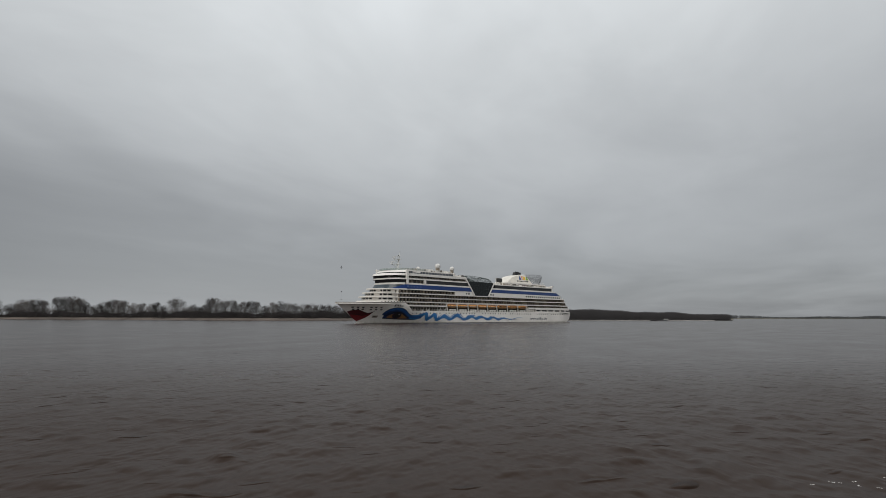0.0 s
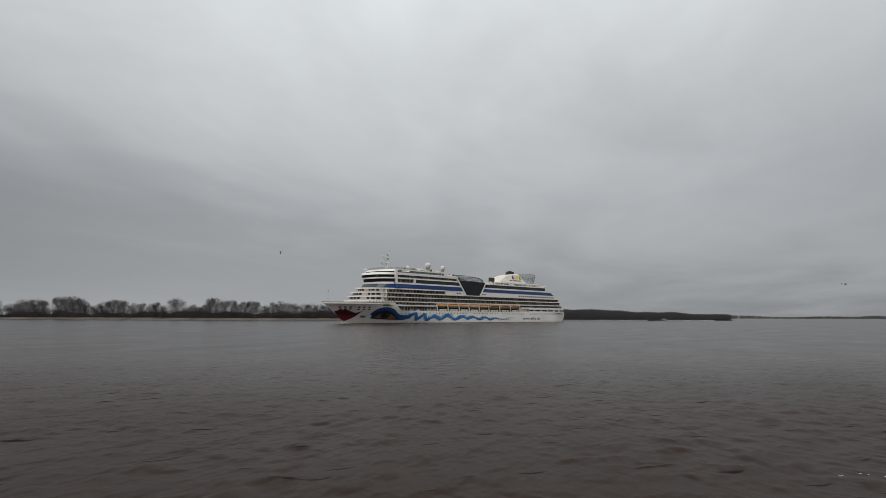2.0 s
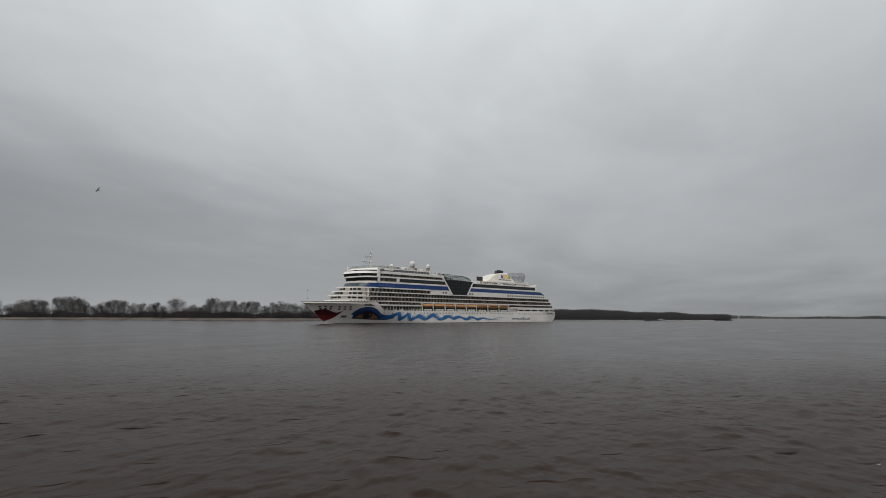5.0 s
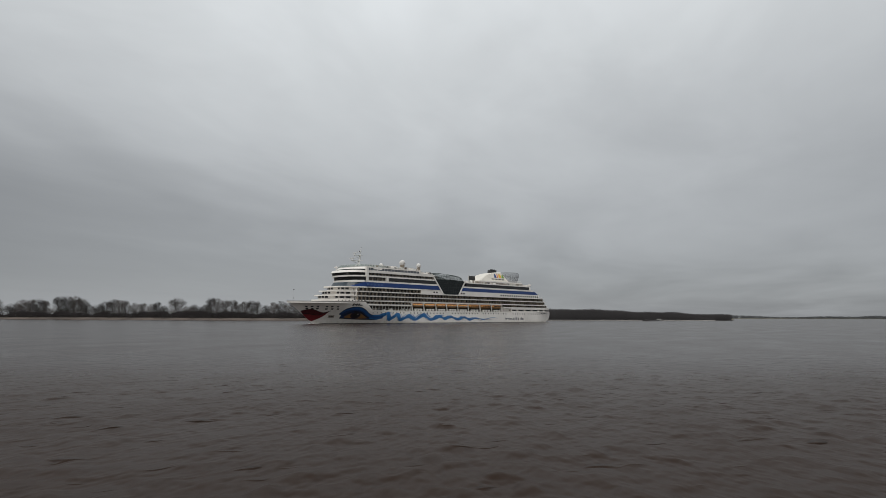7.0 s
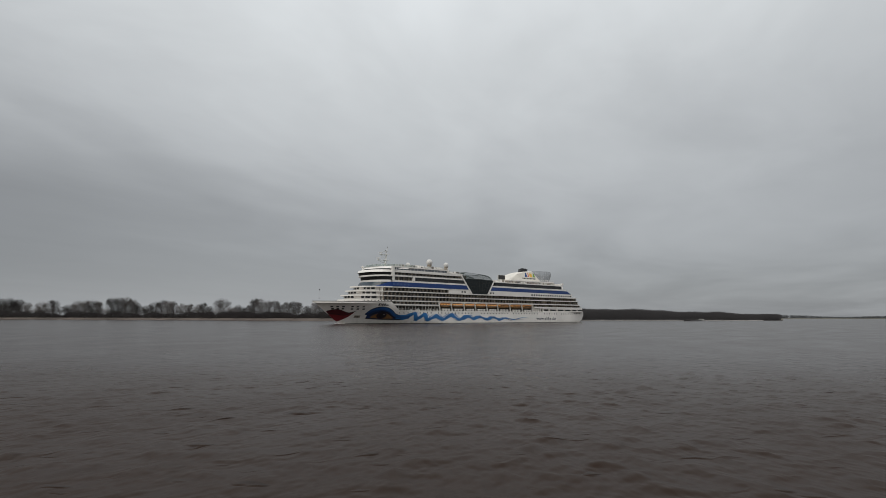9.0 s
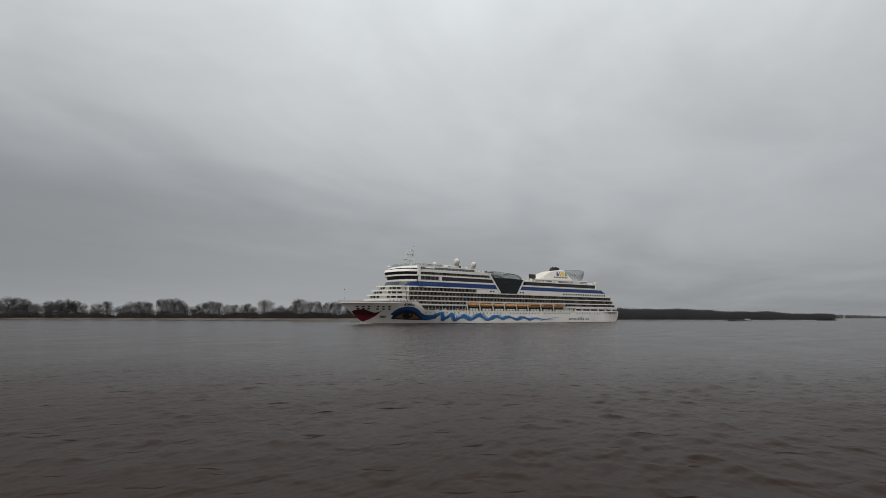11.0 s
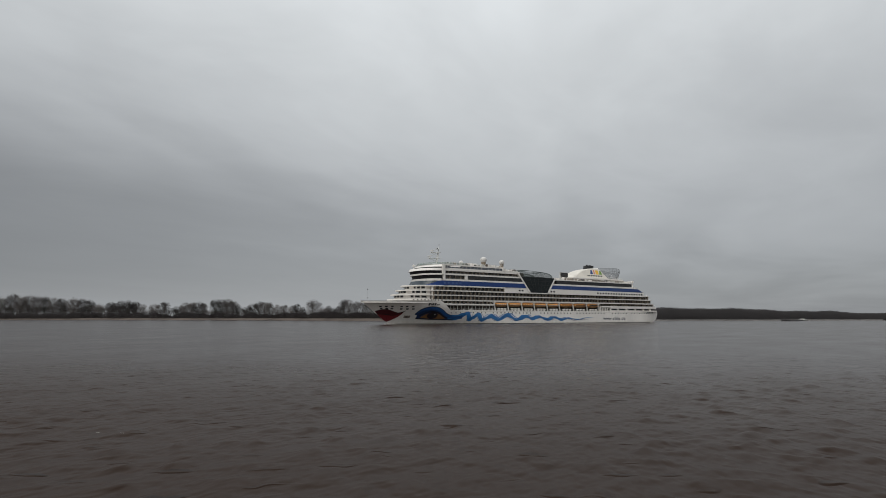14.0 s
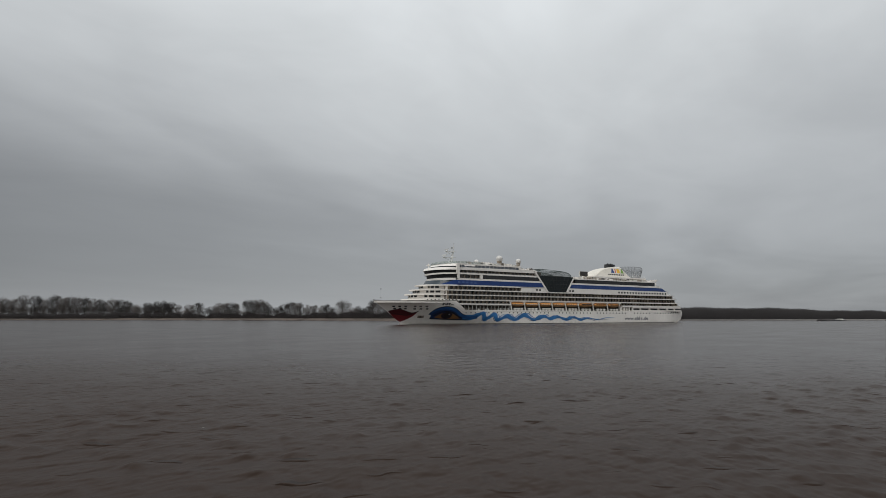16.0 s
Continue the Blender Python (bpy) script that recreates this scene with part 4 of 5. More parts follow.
def build_top(ship):
    # glass pods over the two wedges
    cx, cz, ax, ay, az = 3.4, 30.5, 16.6, 8.2, 5.5
    n, m = 46, 6
    for side in (1, -1):
        def pod(u, w):
            c, s, k = math.cos(u), math.sin(u), math.cos(w) ** 0.35
            x = cx + ax * k * math.copysign(abs(c) ** 0.5, c)
            y = side * 8.2 + ay * k * math.copysign(abs(s) ** 0.5, s)
            return (x, y, cz + az * math.sin(w) ** 0.9 * (1 - 0.0105 * (20 - x)))

        v = [pod(2 * math.pi * i / n, math.pi / 2 * j / m * 0.97) for j in range(m + 1) for i in range(n)]
        f = [(j * n + i, j * n + (i + 1) % n, (j + 1) * n + (i + 1) % n, (j + 1) * n + i) for j in range(m) for i in range(n)]
        top = part("glass_pod", Geo().add(v, f), DOMEGLASS, ship, "green-tinted glass pod with a steel grid", smooth=True)
        ribs = Geo()
        for i in range(n):
            for j in range(m):
                ribs.tube(v[j * n + i], v[(j + 1) * n + i], 0.075, n=4)
                ribs.tube(v[j * n + i], v[j * n + (i + 1) % n], 0.05, n=4)
        part("pod_rib", ribs, RIBGREEN, top, "dark green steel ribs")
        part("pod_floor", Geo().prism([(cx + (ax - 1.5) * math.cos(a / 9 * math.pi), side * 8.0 + 6.8 * math.sin(a / 9 * math.pi)) for a in range(18)], 30.2, 31.1), DARK, top)
    # satellite domes
    for x, y, z, r in ((46.2, 11.2, 40.4, 2.1), (31.4, 11.6, 39.5, 1.72)):
        d = part("satellite_dome", Geo().ball((x, y, z), r, 20, 12), DOMEWHITE, ship, "white satellite dome on a drum", smooth=True)
        part("drum", Geo().tube((x, y, 35.9), (x, y, z - r * 0.7), r * 0.55, r * 0.75, 12), DIVIDER, d)
    d = part("satellite_dome", Geo().ball((58, 3, 38.6), 1.5, 16, 10), DOMEWHITE, ship, smooth=True)
    part("drum", Geo().tube((58, 3, 35.9), (58, 3, 37.8), 0.8, 0.9, 10), WHITE, d)
    # mast with radar arms
    mast = part("mast", Geo().tube((75.2, 0, 35.9), (73.6, 0, 44.2), 1.05, 0.5, 8).tube((73.6, 0, 44.2), (72.9, 0, 49.4), 0.24, 0.14, 6), MASTWHITE, ship, "white signal mast with radar scanners")
    g = Geo()
    for z, x, l in ((40.6, 81.2, 3.0), (44.2, 79.2, 2.6), (46.6, 75.2, 1.6)):
        g.box(73.4, x, -0.8, 0.8, z, z + 0.3)
        g.box(73.4, 74.2, -l, l, z + 0.02, z + 0.28)
        g.tube((74.4, 0, z - 2.0), (x - 0.6, 0, z), 0.16, n=5)
    part("yard", g, MASTWHITE, mast)
    for x, z, l in ((80.0, 41.7, 2.6), (78.0, 45.3, 2.2)):
        g = Geo().tube((x, 0, z - 0.75), (x, 0, z + 0.15), 0.4, 0.3, 8).box(x - 0.25, x + 0.25, -l, l, z + 0.15, z + 0.6)
        part("radar_scanner", g, MASTWHITE, mast)
    part("signal_lamp", Geo().ball((72.9, 0, 49.5), 0.25, 8, 6), DARK, mast)
    part("signal_lamp", Geo().ball((75.2, 1.4, 46.9), 0.3, 8, 6), DARK, mast)
    # wing equipment at the front edge
    part("whip_aerial", Geo().tube((86, -9, 33.5), (86, -9, 37.2), 0.3, 0.2, 6).box(85.3, 86.7, -10.2, -7.8, 35.9, 36.5), WHITE, ship)
    # rails
    part("deck_rail", rail_line([(78, 15.2, 35.9), (33, 15.2, 35.9)], 1.3), WHITE, ship)
    part("deck_rail", rail_line([(78, -15.2, 35.9), (33, -15.2, 35.9)], 1.3), WHITE, ship)
    part("deck_rail", rail_line([(33, 15.6, 33.9), (22, 15.6, 33.9)], 1.2), WHITE, ship)
    part("deck_rail", rail_line([(-14, 15.7, 29.9), (-95, 15.7, 29.9), (-95, -15.7, 29.9), (-14, -15.7, 29.9)], 1.2), WHITE, ship)
    part("deck_rail", rail_line([(-34, 12.9, 32.5), (-87, 12.9, 32.5)], 1.2), WHITE, ship)
    part("deck_rail", rail_line([(-123, 15.0, 12.2), (-124.5, 0, 12.2), (-123, -15.0, 12.2)], 1.1), WHITE, ship)
    for z, x in ((14.8, -120.5), (17.6, -118.5), (20.3, -115.5)):
        part("deck_rail", rail_line([(x + 3, 15.6, z), (x, 13.4, z), (x - 0.4, 0, z), (x, -13.4, z), (x + 3, -15.6, z)], 1.1), WHITE, ship)
    # pale green glass screen round the top deck's front
    line = outline(86.4, 70, 62, BEAM - 1.6, 2.7)
    part("top_screen", Geo().prism(line, 35.95, 37.3, 0.02, -0.8), PALEGREEN, ship, "pale green glass screen on the top deck")
    for x, y in line[::2]:
        part("screen_post", Geo().tube((x, y, 35.9), (x - 0.8, y * 0.98, 37.4), 0.06, n=4), OFFWHITE, ship)
    for x, y, w in ((63.0, 11.5, 1.6), (59.2, 12.2, 2.2), (54.6, 12.0, 1.4)):
        part("deck_tent", Geo().prism([(x - w, y - 1.5), (x + w, y - 1.5), (x + w, y + 1.5), (x - w, y + 1.5)], 35.9, 37.6, 0.03), WHITE, ship, "white covered deck fitting")
    # front top deck clutter
    part("deck_house", Geo().prism(outline(74, 70, 52, 6.0), 35.9, 36.9), WHITE, ship)
    rng = random.Random(5)
    for n, x0, x1, y0, y1, z in ((80, 34, 77, 10, 15.1, 35.92), (90, -94, -15, 13.3, 15.4, 29.92), (24, 22, 34, 12.5, 15.4, 33.92)):
        for i in range(n):
            x, y = rng.uniform(x0, x1), rng.uniform(y0, y1)
            w, h, dy = rng.uniform(0.2, 0.8), 0.5 + rng.uniform(0, 1.0), rng.uniform(0.25, 0.5)
            g = Geo().prism([(x - w, y - dy), (x + w, y - dy), (x + w, y + dy), (x - w, y + dy)], z, z + h, 0.01, rng.uniform(-0.15, 0.15))
            part("deck_chest", g, rng.choice((OFFWHITE, WHITE, CABIN, DIVIDER, DARK, WHITE)), ship)
    # open-air screen between dome and funnel
    sc = part("open_air_screen", Geo().box(-34.6, -28.0, 6.2, 7.0, 32.9, 35.8), DARK, ship, "dark open-air screen in a white frame")
    part("frame", Geo().box(-35, -27.6, 5.6, 6.15, 32.6, 36.1).box(-34, -33, 5.4, 6.0, 29.9, 32.7).box(-29.5, -28.5, 5.4, 6.0, 29.9, 32.7), OFFWHITE, sc)
    # funnel casing: a white sail with a black stack
    prof = smooth_line([(-39, 29.9), (-42.0, 33.5), (-47.0, 36.7), (-53, 38.9), (-61, 40.4), (-70.8, 41.1)], steps=4) + [(-79.5, 33.0), (-80.5, 29.9)]
    n = len(prof)
    g = Geo()
    v = []
    for x, z in prof:
        w = 7.6 - (z - 29.9) * 0.30
        v += [(x, w - 0.8, z), (x, -(w - 0.8), z)]
    inner = [(sum(p[0] for p in prof) / n + (x - sum(p[0] for p in prof) / n) * 0.93, 29.9 + (z - 29.9) * 0.955) for x, z in prof]
    for s in (1, -1):
        base = len(g.v)
        g.add([(x, s * (7.0 - (z - 29.9) * 0.30), z) for x, z in prof] + [(x, s * (7.9 - (z - 29.9) * 0.30), z) for x, z in inner], [])
        f = [(base + i, base + (i + 1) % n, base + n + (i + 1) % n, base + n + i) for i in range(n)]
        g.f += [q if s < 0 else q[::-1] for q in f]
        face = tuple(base + n + i for i in range(n))
        g.f.append(face if s < 0 else face[::-1])
    g.f += [(i, (i + 1) % n, 2 * n + (i + 1) % n, 2 * n + i) for i in range(n)]
    casing = part("funnel", g, CREAM, ship, "white sail-shaped funnel casing with coloured bars")
    part("exhaust_stack", Geo().prism([(-63 + 5 * math.cos(a * math.pi / 8), 2.6 * math.sin(a * math.pi / 8)) for a in range(16)], 37.5, 42.8, 0.1, -1.6), BLACK, casing, "black exhaust stack")
    g = Geo()
    for i in range(4):
        g.tube((-62 - 1.6 * i, 0, 42.6), (-62.3 - 1.6 * i, 0, 43.5), 0.45, 0.4, 8)
    part("exhaust_pipe", g, BLACK, casing)

    def casing_y(z):
        return 7.9 - (z - 29.9) * 0.30

    # coloured shapes in place of the lettering
    for k, (x, mat) in enumerate(((-59.5, BLUE), (-63.6, SCARLET), (-65.6, YELLOW), (-69.3, GREEN))):
        w = 1.0 if k == 1 else 3.3
        poly = [(x, 36.1), (x - w, 36.1), (x - w * 0.68, 39.3), (x - w * 0.36, 39.3)] if k in (0, 3) else [(x, 36.1), (x - w * 0.95, 36.1), (x - w * 0.95, 39.0), (x - w * 0.2, 39.3), (x, 39.3)]
        for s in (1, -1):
            m = Geo()
            a = [(px, s * (casing_y(pz) + 0.05), pz) for px, pz in poly]
            c = [(px, s * (casing_y(pz) - 0.10), pz) for px, pz in poly]
            q = len(poly)
            m.add(a + c, [tuple(range(q)), tuple(range(2 * q - 1, q - 1, -1))] + [(i, (i + 1) % q, q + (i + 1) % q, q + i) for i in range(q)])
            part("emblem_bar", m, mat, casing, "coloured bar of the funnel emblem")
    for i in range(9):
        x = -56.5 - i * 1.85
        for s in (1, -1):
            part("louvre", Geo().box(x - 0.55, x + 0.55, *sorted((s * (casing_y(34.8) - 0.3), s * (casing_y(34.5) + 0.05))), 34.3, 35.3), DARK, casing)
    # sports net abaft the funnel
    posts, net = Geo(), Geo()
    n = 30
    ways = [(math.cos(2 * math.pi * a / n), math.sin(2 * math.pi * a / n)) for a in range(n)]

    def bowl(k, z):
        """The net leans outwards as it rises."""
        w = 0.80 + 0.20 * min((z - 32.5) / 6, 1)
        return (-84.6 + 11.2 * w * ways[k % n][0], 9.2 * w * ways[k % n][1], z)

    def rim(k):
        return 41.2 - 0.018 * max(0.0, -84 - (-84.6 + 11.2 * ways[k % n][0])) ** 2

    for k in range(n):
        levels = [32.5 + (rim(k) - 32.5) * f for f in (0, 0.25, 0.5, 0.75, 1)]
        beside = [32.5 + (rim(k + 1) - 32.5) * f for f in (0, 0.25, 0.5, 0.75, 1)]
        for i in range(4):
            posts.tube(bowl(k, levels[i]), bowl(k, levels[i + 1]), 0.07, n=4)
            posts.tube(bowl(k, levels[i + 1]), bowl(k + 1, beside[i + 1]), 0.10 if i == 3 else 0.035, n=4)
            net.add([bowl(k, levels[i]), bowl(k + 1, beside[i]), bowl(k + 1, beside[i + 1]), bowl(k, levels[i + 1])], [(0, 1, 2, 3)])
    cage = part("sports_net_frame", posts, NETSTEEL, ship, "round steel frame of a sports net")
    part("net", net, NET, cage)
    # davit post and lamp at the stern edge
    part("stern_post", Geo().tube((-99, 13, 26), (-99, 13, 31.0), 0.5, 0.35, 8).box(-100.2, -97.9, 12.2, 13.8, 30.6, 32.0), WHITE, ship)
    part("aft_bar_house", Geo().prism(outline(-84, -84.1, -96, 11), 29.9, 31.2), WHITE, ship)
    # jackstaff on the bow
    js = part("jackstaff", Geo().tube((122.6, 0, 12.4), (122.6, 0, 20.4), 0.04, 0.03, 6), STEEL, ship)
    part("jackstaff_lamp", Geo().ball((122.6, 0, 20.2), 0.32, 8, 6).ball((122.6, 0, 15.2), 0.26, 8, 6), DARK, js)


def build_bow_wave(ship):
    rng = random.Random(9)
    g = Geo()
    for s in (1, -1):
        for i in range(46):
            x = 111.2 - 0.5 * i * rng.uniform(0.8, 1.2)
            y = half(x, 0) + 0.15 + 0.05 * i * rng.random()
            r = (0.42 * math.exp(-i / 14) + 0.10) * rng.uniform(0.5, 1.25)
            g.ball((x, s * y, 0.02), r, 7, 4, 0.45)
    part("bow_wave", g, FOAM, ship, "low white foam along the waterline")


def build_ship():
    ship = thing("cruise_ship", "white cruise ship with blue wave, painted lips and eye", "ship")
    build_hull(ship)
    build_livery(ship)
    build_decks(ship)
    build_boats(ship)
    build_top(ship)
    build_bow_wave(ship)
    return ship


# ---- river, banks and woods ----
def waves(x, y):
    """Height of the river's chop: two crossing trains of short crests, in loose groups."""
    wob = noise.noise(Vector((x * 0.11, y * 0.11, 9.1))) * 1.6
    one = noise.noise(Vector(((0.85 * x - 0.52 * y + wob) * 1.05, (0.52 * x + 0.85 * y) * 0.95, 0.4)))
    two = noise.noise(Vector(((0.95 * x + 0.30 * y) * 1.25, (0.95 * y - 0.30 * x - wob) * 1.15, 2.4)))
    tiny = noise.noise(Vector((x * 2.7 + 4.0, (y + 0.3 * x) * 3.1, 7.4)))
    swell = noise.noise(Vector((x * 0.16, y * 0.13, 5.5)))
    patch = noise.noise(Vector((x * 0.17 + 3.3, y * 0.12, 1.7)))
    peak = max(0.0, one - 0.10 + 0.30 * patch)
    cross = max(0.0, two - 0.12 + 0.30 * patch)
    return 0.155 * peak ** 1.1 + 0.125 * cross ** 1.1 + 0.012 * one + 0.012 * tiny * (1 + patch) + 0.025 * swell


def build_river():
    """Fan of water from the near bank to the horizon, finest near the shore."""
    rows, r = [], 6.0
    while r < 4900:
        rows.append(r)
        r *= 1.02 if r < 19 else 1.0042 if r < 52 else 1.0105 if r < 170 else 1.03
    rows.append(4900)
    cols = [radians(-88 + 36 * i / 8) for i in range(8)] + [radians(-52 + 104 * i / 560) for i in range(561)] + [radians(52 + 36 * i / 8) for i in range(1, 9)]
    nv = len(cols)
    v = []
    for r in rows:
        k = 1.0 if r < 30 else max(0.0, 1 - (r - 30) / 85)
        for a in cols:
            x, y = r * math.sin(a), r * math.cos(a) - 12
            v.append((x, y, waves(x, y) * k if k and abs(a) < 0.95 else 0.0))
    f = [(i * nv + j + 1, i * nv + j, (i + 1) * nv + j, (i + 1) * nv + j + 1) for i in range(len(rows) - 1) for j in range(nv - 1)]
    g = Geo()
    g.v, g.f = v, f
    water = solid("water", g, WATER, "grey-brown river water with a light chop", "water", smooth=True, kind="structure")
    # flecks of foam that drift with the stream, more slowly than the waves run
    rng = random.Random(21)
    flecks = []
    for x, y, size in ((14.67, 18.91, 0.10), (15.23, 19.06, 0.16), (15.5, 19.05, 0.08), (15.9, 19.15, 0.10), (15.51, 18.33, 0.12), (16.0, 18.4, 0.1), (17.05, 19.6, 0.12), (-21.12, 16.67, 0.12), (-19.67, 16.83, 0.10), (-19.9, 16.5, 0.08)):
        g = Geo()
        for _ in range(4):
            cx, cy = x + rng.uniform(-1, 1) * size * 0.7, y + rng.uniform(-1, 1) * size * 0.35
            z = waves(cx, cy) + 0.015
            s = 0.008 + size * rng.uniform(0.04, 0.12)
            g.ball((cx, cy, z), s, 7, 4, 0.25)
        flecks.append(part("foam_fleck", g, FOAM, water, "drifting white foam"))
    return water, flecks


def shore(u):
    """How far off the opposite bank's edge lies, by its bearing: u is the place abreast at 780 m."""
    return 742 + 40 * math.exp(-((u + 950) / 300) ** 2) - 105 * math.exp(-((u + 270) / 160) ** 2) + 6 * math.sin(u / 70) + 3 * math.sin(u / 23 + 1) + max(0, u + 50) * 0.38


def on_bank(u, d):
    """A place on the opposite bank: bearing u, d metres back from the water."""
    y = shore(u) + d
    return u * y / 780, y


def build_banks():
    us = [-4200, -3000, -2200, -1800] + [-1500 + 20 * i for i in range(95)] + [384]
    prof = [(-6, -1.0), (0, 0.05), (4, 0.7), (9, 1.6), (15, 2.5)]
    back = [(15, 2.5), (40, 2.8), (120, 3.0), (600, 3.0), (3800, 3.0)]
    rng = random.Random(3)

    def strip(pr, jig, part_of=us):
        g = Geo()
        for u in part_of:
            end = 0.26 if u > 40 else 1.0
            wob = rng.uniform(-jig, jig)
            for d, z in pr:
                x, y = on_bank(u, (d + (wob if 0 < d < 12 else 0)) * (0.35 if u > 40 and d < 20 else 1.0))
                g.v.append((x, y, z * end + (rng.uniform(-0.2, 0.2) if 0 < d < 12 else 0)))
        m = len(pr)
        g.f = [(i * m + j, (i + 1) * m + j, (i + 1) * m + j + 1, i * m + j + 1) for i in range(len(part_of) - 1) for j in range(m - 1)]
        return g

    solid("ground_sand", strip(prof, 2.0, [u for u in us if 40 <= u <= 370]), SAND, "thin pale line of sand under the wood", "river bank", kind="structure")
    solid("ground_beach", strip(prof, 2.0, [u for u in us if u <= 40]), REED, "tan strip of dry reed and sand at the water", "river bank", kind="structure")
    solid("ground", strip(back, 0), MEADOW, "brown winter meadow behind the bank", "ground", kind="structure")
    # riverbed below everything, and the near bank behind the camera
    solid("ground_riverbed", Geo().box(-4900, 4900, -400, 4900, -6, -4), MEADOW, "muddy river bed", "ground", kind="structure")
    g = Geo()
    n = 24
    for i in range(n + 1):
        x = -400 + 800 * i / n
        for y, z in ((8.0, -1.5), (3.0, 0.4), (-2, 2.3), (-6, 2.55), (-400, 2.6)):
            g.v.append((x, y + rng.uniform(-0.5, 0.5) * (y > -300), z))
    g.f = [(i * 5 + j + 1, i * 5 + j, (i + 1) * 5 + j, (i + 1) * 5 + j + 1)[::-1] for i in range(n) for j in range(4)]
    solid("ground_near_bank", g, MEADOW, "grassy river bank behind the viewpoint", "ground", kind="structure")
    # low distant shore downstream
    g = Geo()
    for i in range(61):
        x = 380 + 75 * i
        y = 2500 + 150 * math.sin(i * 0.3)
        for d, z in ((-10, -0.8), (0, 0.3), (60, 2.0), (1800, 2.0)):
            g.v.append((x, y + d, z))
    g.f = [(i * 4 + j, (i + 1) * 4 + j, (i + 1) * 4 + j + 1, i * 4 + j + 1) for i in range(60) for j in range(3)]
    solid("ground_far_shore", g, MEADOW, "low far shore", "ground", kind="structure")


def bare_tree(seed, height, wide, count, bushy=False, forks=3):
    """Trunk, limbs that fan out and divide, and a rounded crown of fine bare twigs on their ends."""
    rng = random.Random(seed)
    limbs, twigs = Geo(), Geo()
    h = height
    tips = []
    # the crown: egg-shaped, fraying out at the rim
    mid, rz, rx = (0.50 * h, 0.46 * h, wide * h * 1.35) if bushy else (0.57 * h, 0.43 * h, wide * h)

    def outside(p):
        return math.hypot(p.x / rx, p.y / rx, (p.z - mid) / rz if p.z > mid else 0) > 0.93

    def grow(p, d, length, r, level):
        """A bent, tapering limb that forks at its end and bears side shoots."""
        n, last, way = 3, p, d.copy()
        for i in range(n):
            way = (way + Vector((rng.uniform(-1, 1), rng.uniform(-1, 1), rng.uniform(-0.2, 0.7))) * 0.16).normalized()
            c = last + way * length / n
            if outside(c):
                return
            limbs.tube(last, c, r * (1 - 0.45 * i / n), r * (1 - 0.45 * (i + 1) / n), 5 if level == 0 else 3)
            last = c
            tips.append((c, way, level))
        if level < forks:
            for _ in range(3 if level < 2 else 2):
                a = rng.uniform(0, 6.283)
                out = Vector((math.cos(a), math.sin(a), rng.uniform(-0.1, 0.5)))
                grow(last if rng.random() < 0.6 else p + (last - p) * rng.uniform(0.5, 0.9), (way + out * rng.uniform(0.45, 0.8)).normalized(), length * rng.uniform(0.55, 0.72), r * 0.5, level + 1)

    low = Vector((0, 0, 0.02 * h if bushy else h * rng.uniform(0.14, 0.22)))
    if not bushy:
        limbs.tube((0, 0, -0.5), low, h * 0.018, h * 0.014, 7)
    stems = 7 if bushy else 5
    for k in range(stems):
        a = 6.283 * k / stems + rng.uniform(-0.5, 0.5)
        lean = wide * rng.uniform(0.25, 1.15) * (1.8 if bushy else 1.0)
        grow(low.copy(), Vector((math.cos(a) * lean, math.sin(a) * lean, 1)).normalized(), h * (0.30 if bushy else 0.34) * rng.uniform(0.9, 1.1), h * 0.0085, 0)
    lobes = [(rng.uniform(-0.5, 0.5) * rx, rng.uniform(-0.5, 0.5) * rx, mid + rng.uniform(-0.5, 0.28) * rz, rng.uniform(0.45, 0.62)) for _ in range(8)]

    def in_crown():
        x, y, z, k = rng.choice(lobes) if rng.random() < 0.42 else (0, 0, mid, 0.95)
        e, a, f = rng.uniform(-1, 1), rng.uniform(0, 6.283), rng.uniform(0.1, 1) ** 0.4
        c = math.sqrt(1 - e * e) * f
        return Vector((x + rx * k * c * math.cos(a), y + rx * k * c * math.sin(a), z + rz * (k + 0.08) * e * f))

    heart = Vector((0, 0, 0.1 * h if bushy else 0.25 * h))
    for i in range(count):
        if i % 3 == 0:
            c, way, level = rng.choice(tips)
            if level == 0:
                continue
            p = c + (way + Vector((rng.uniform(-1, 1), rng.uniform(-1, 1), rng.uniform(-0.4, 0.9)))).normalized() * h * rng.uniform(0.02, 0.07)
        else:
            p = in_crown()
        if p.z < 0.2 or outside(p * 0.93):
            continue
        d = ((p - heart).normalized() + Vector((rng.uniform(-1, 1), rng.uniform(-1, 1), rng.uniform(-0.5, 0.9))) * 0.6).normalized()
        ln, w = h * rng.uniform(0.03, 0.07), (0.05 if bushy else 0.029) * rng.uniform(0.6, 1.5)
        s = d.orthogonal().normalized()
        s.rotate(Matrix.Rotation(rng.uniform(0, 6.28), 3, d))
        q = p - d * ln
        q.z = max(q.z, 0.0)
        twigs.add([tuple(q - s * w), tuple(q + s * w), tuple(p)], [(0, 1, 2)])
    return limbs, twigs


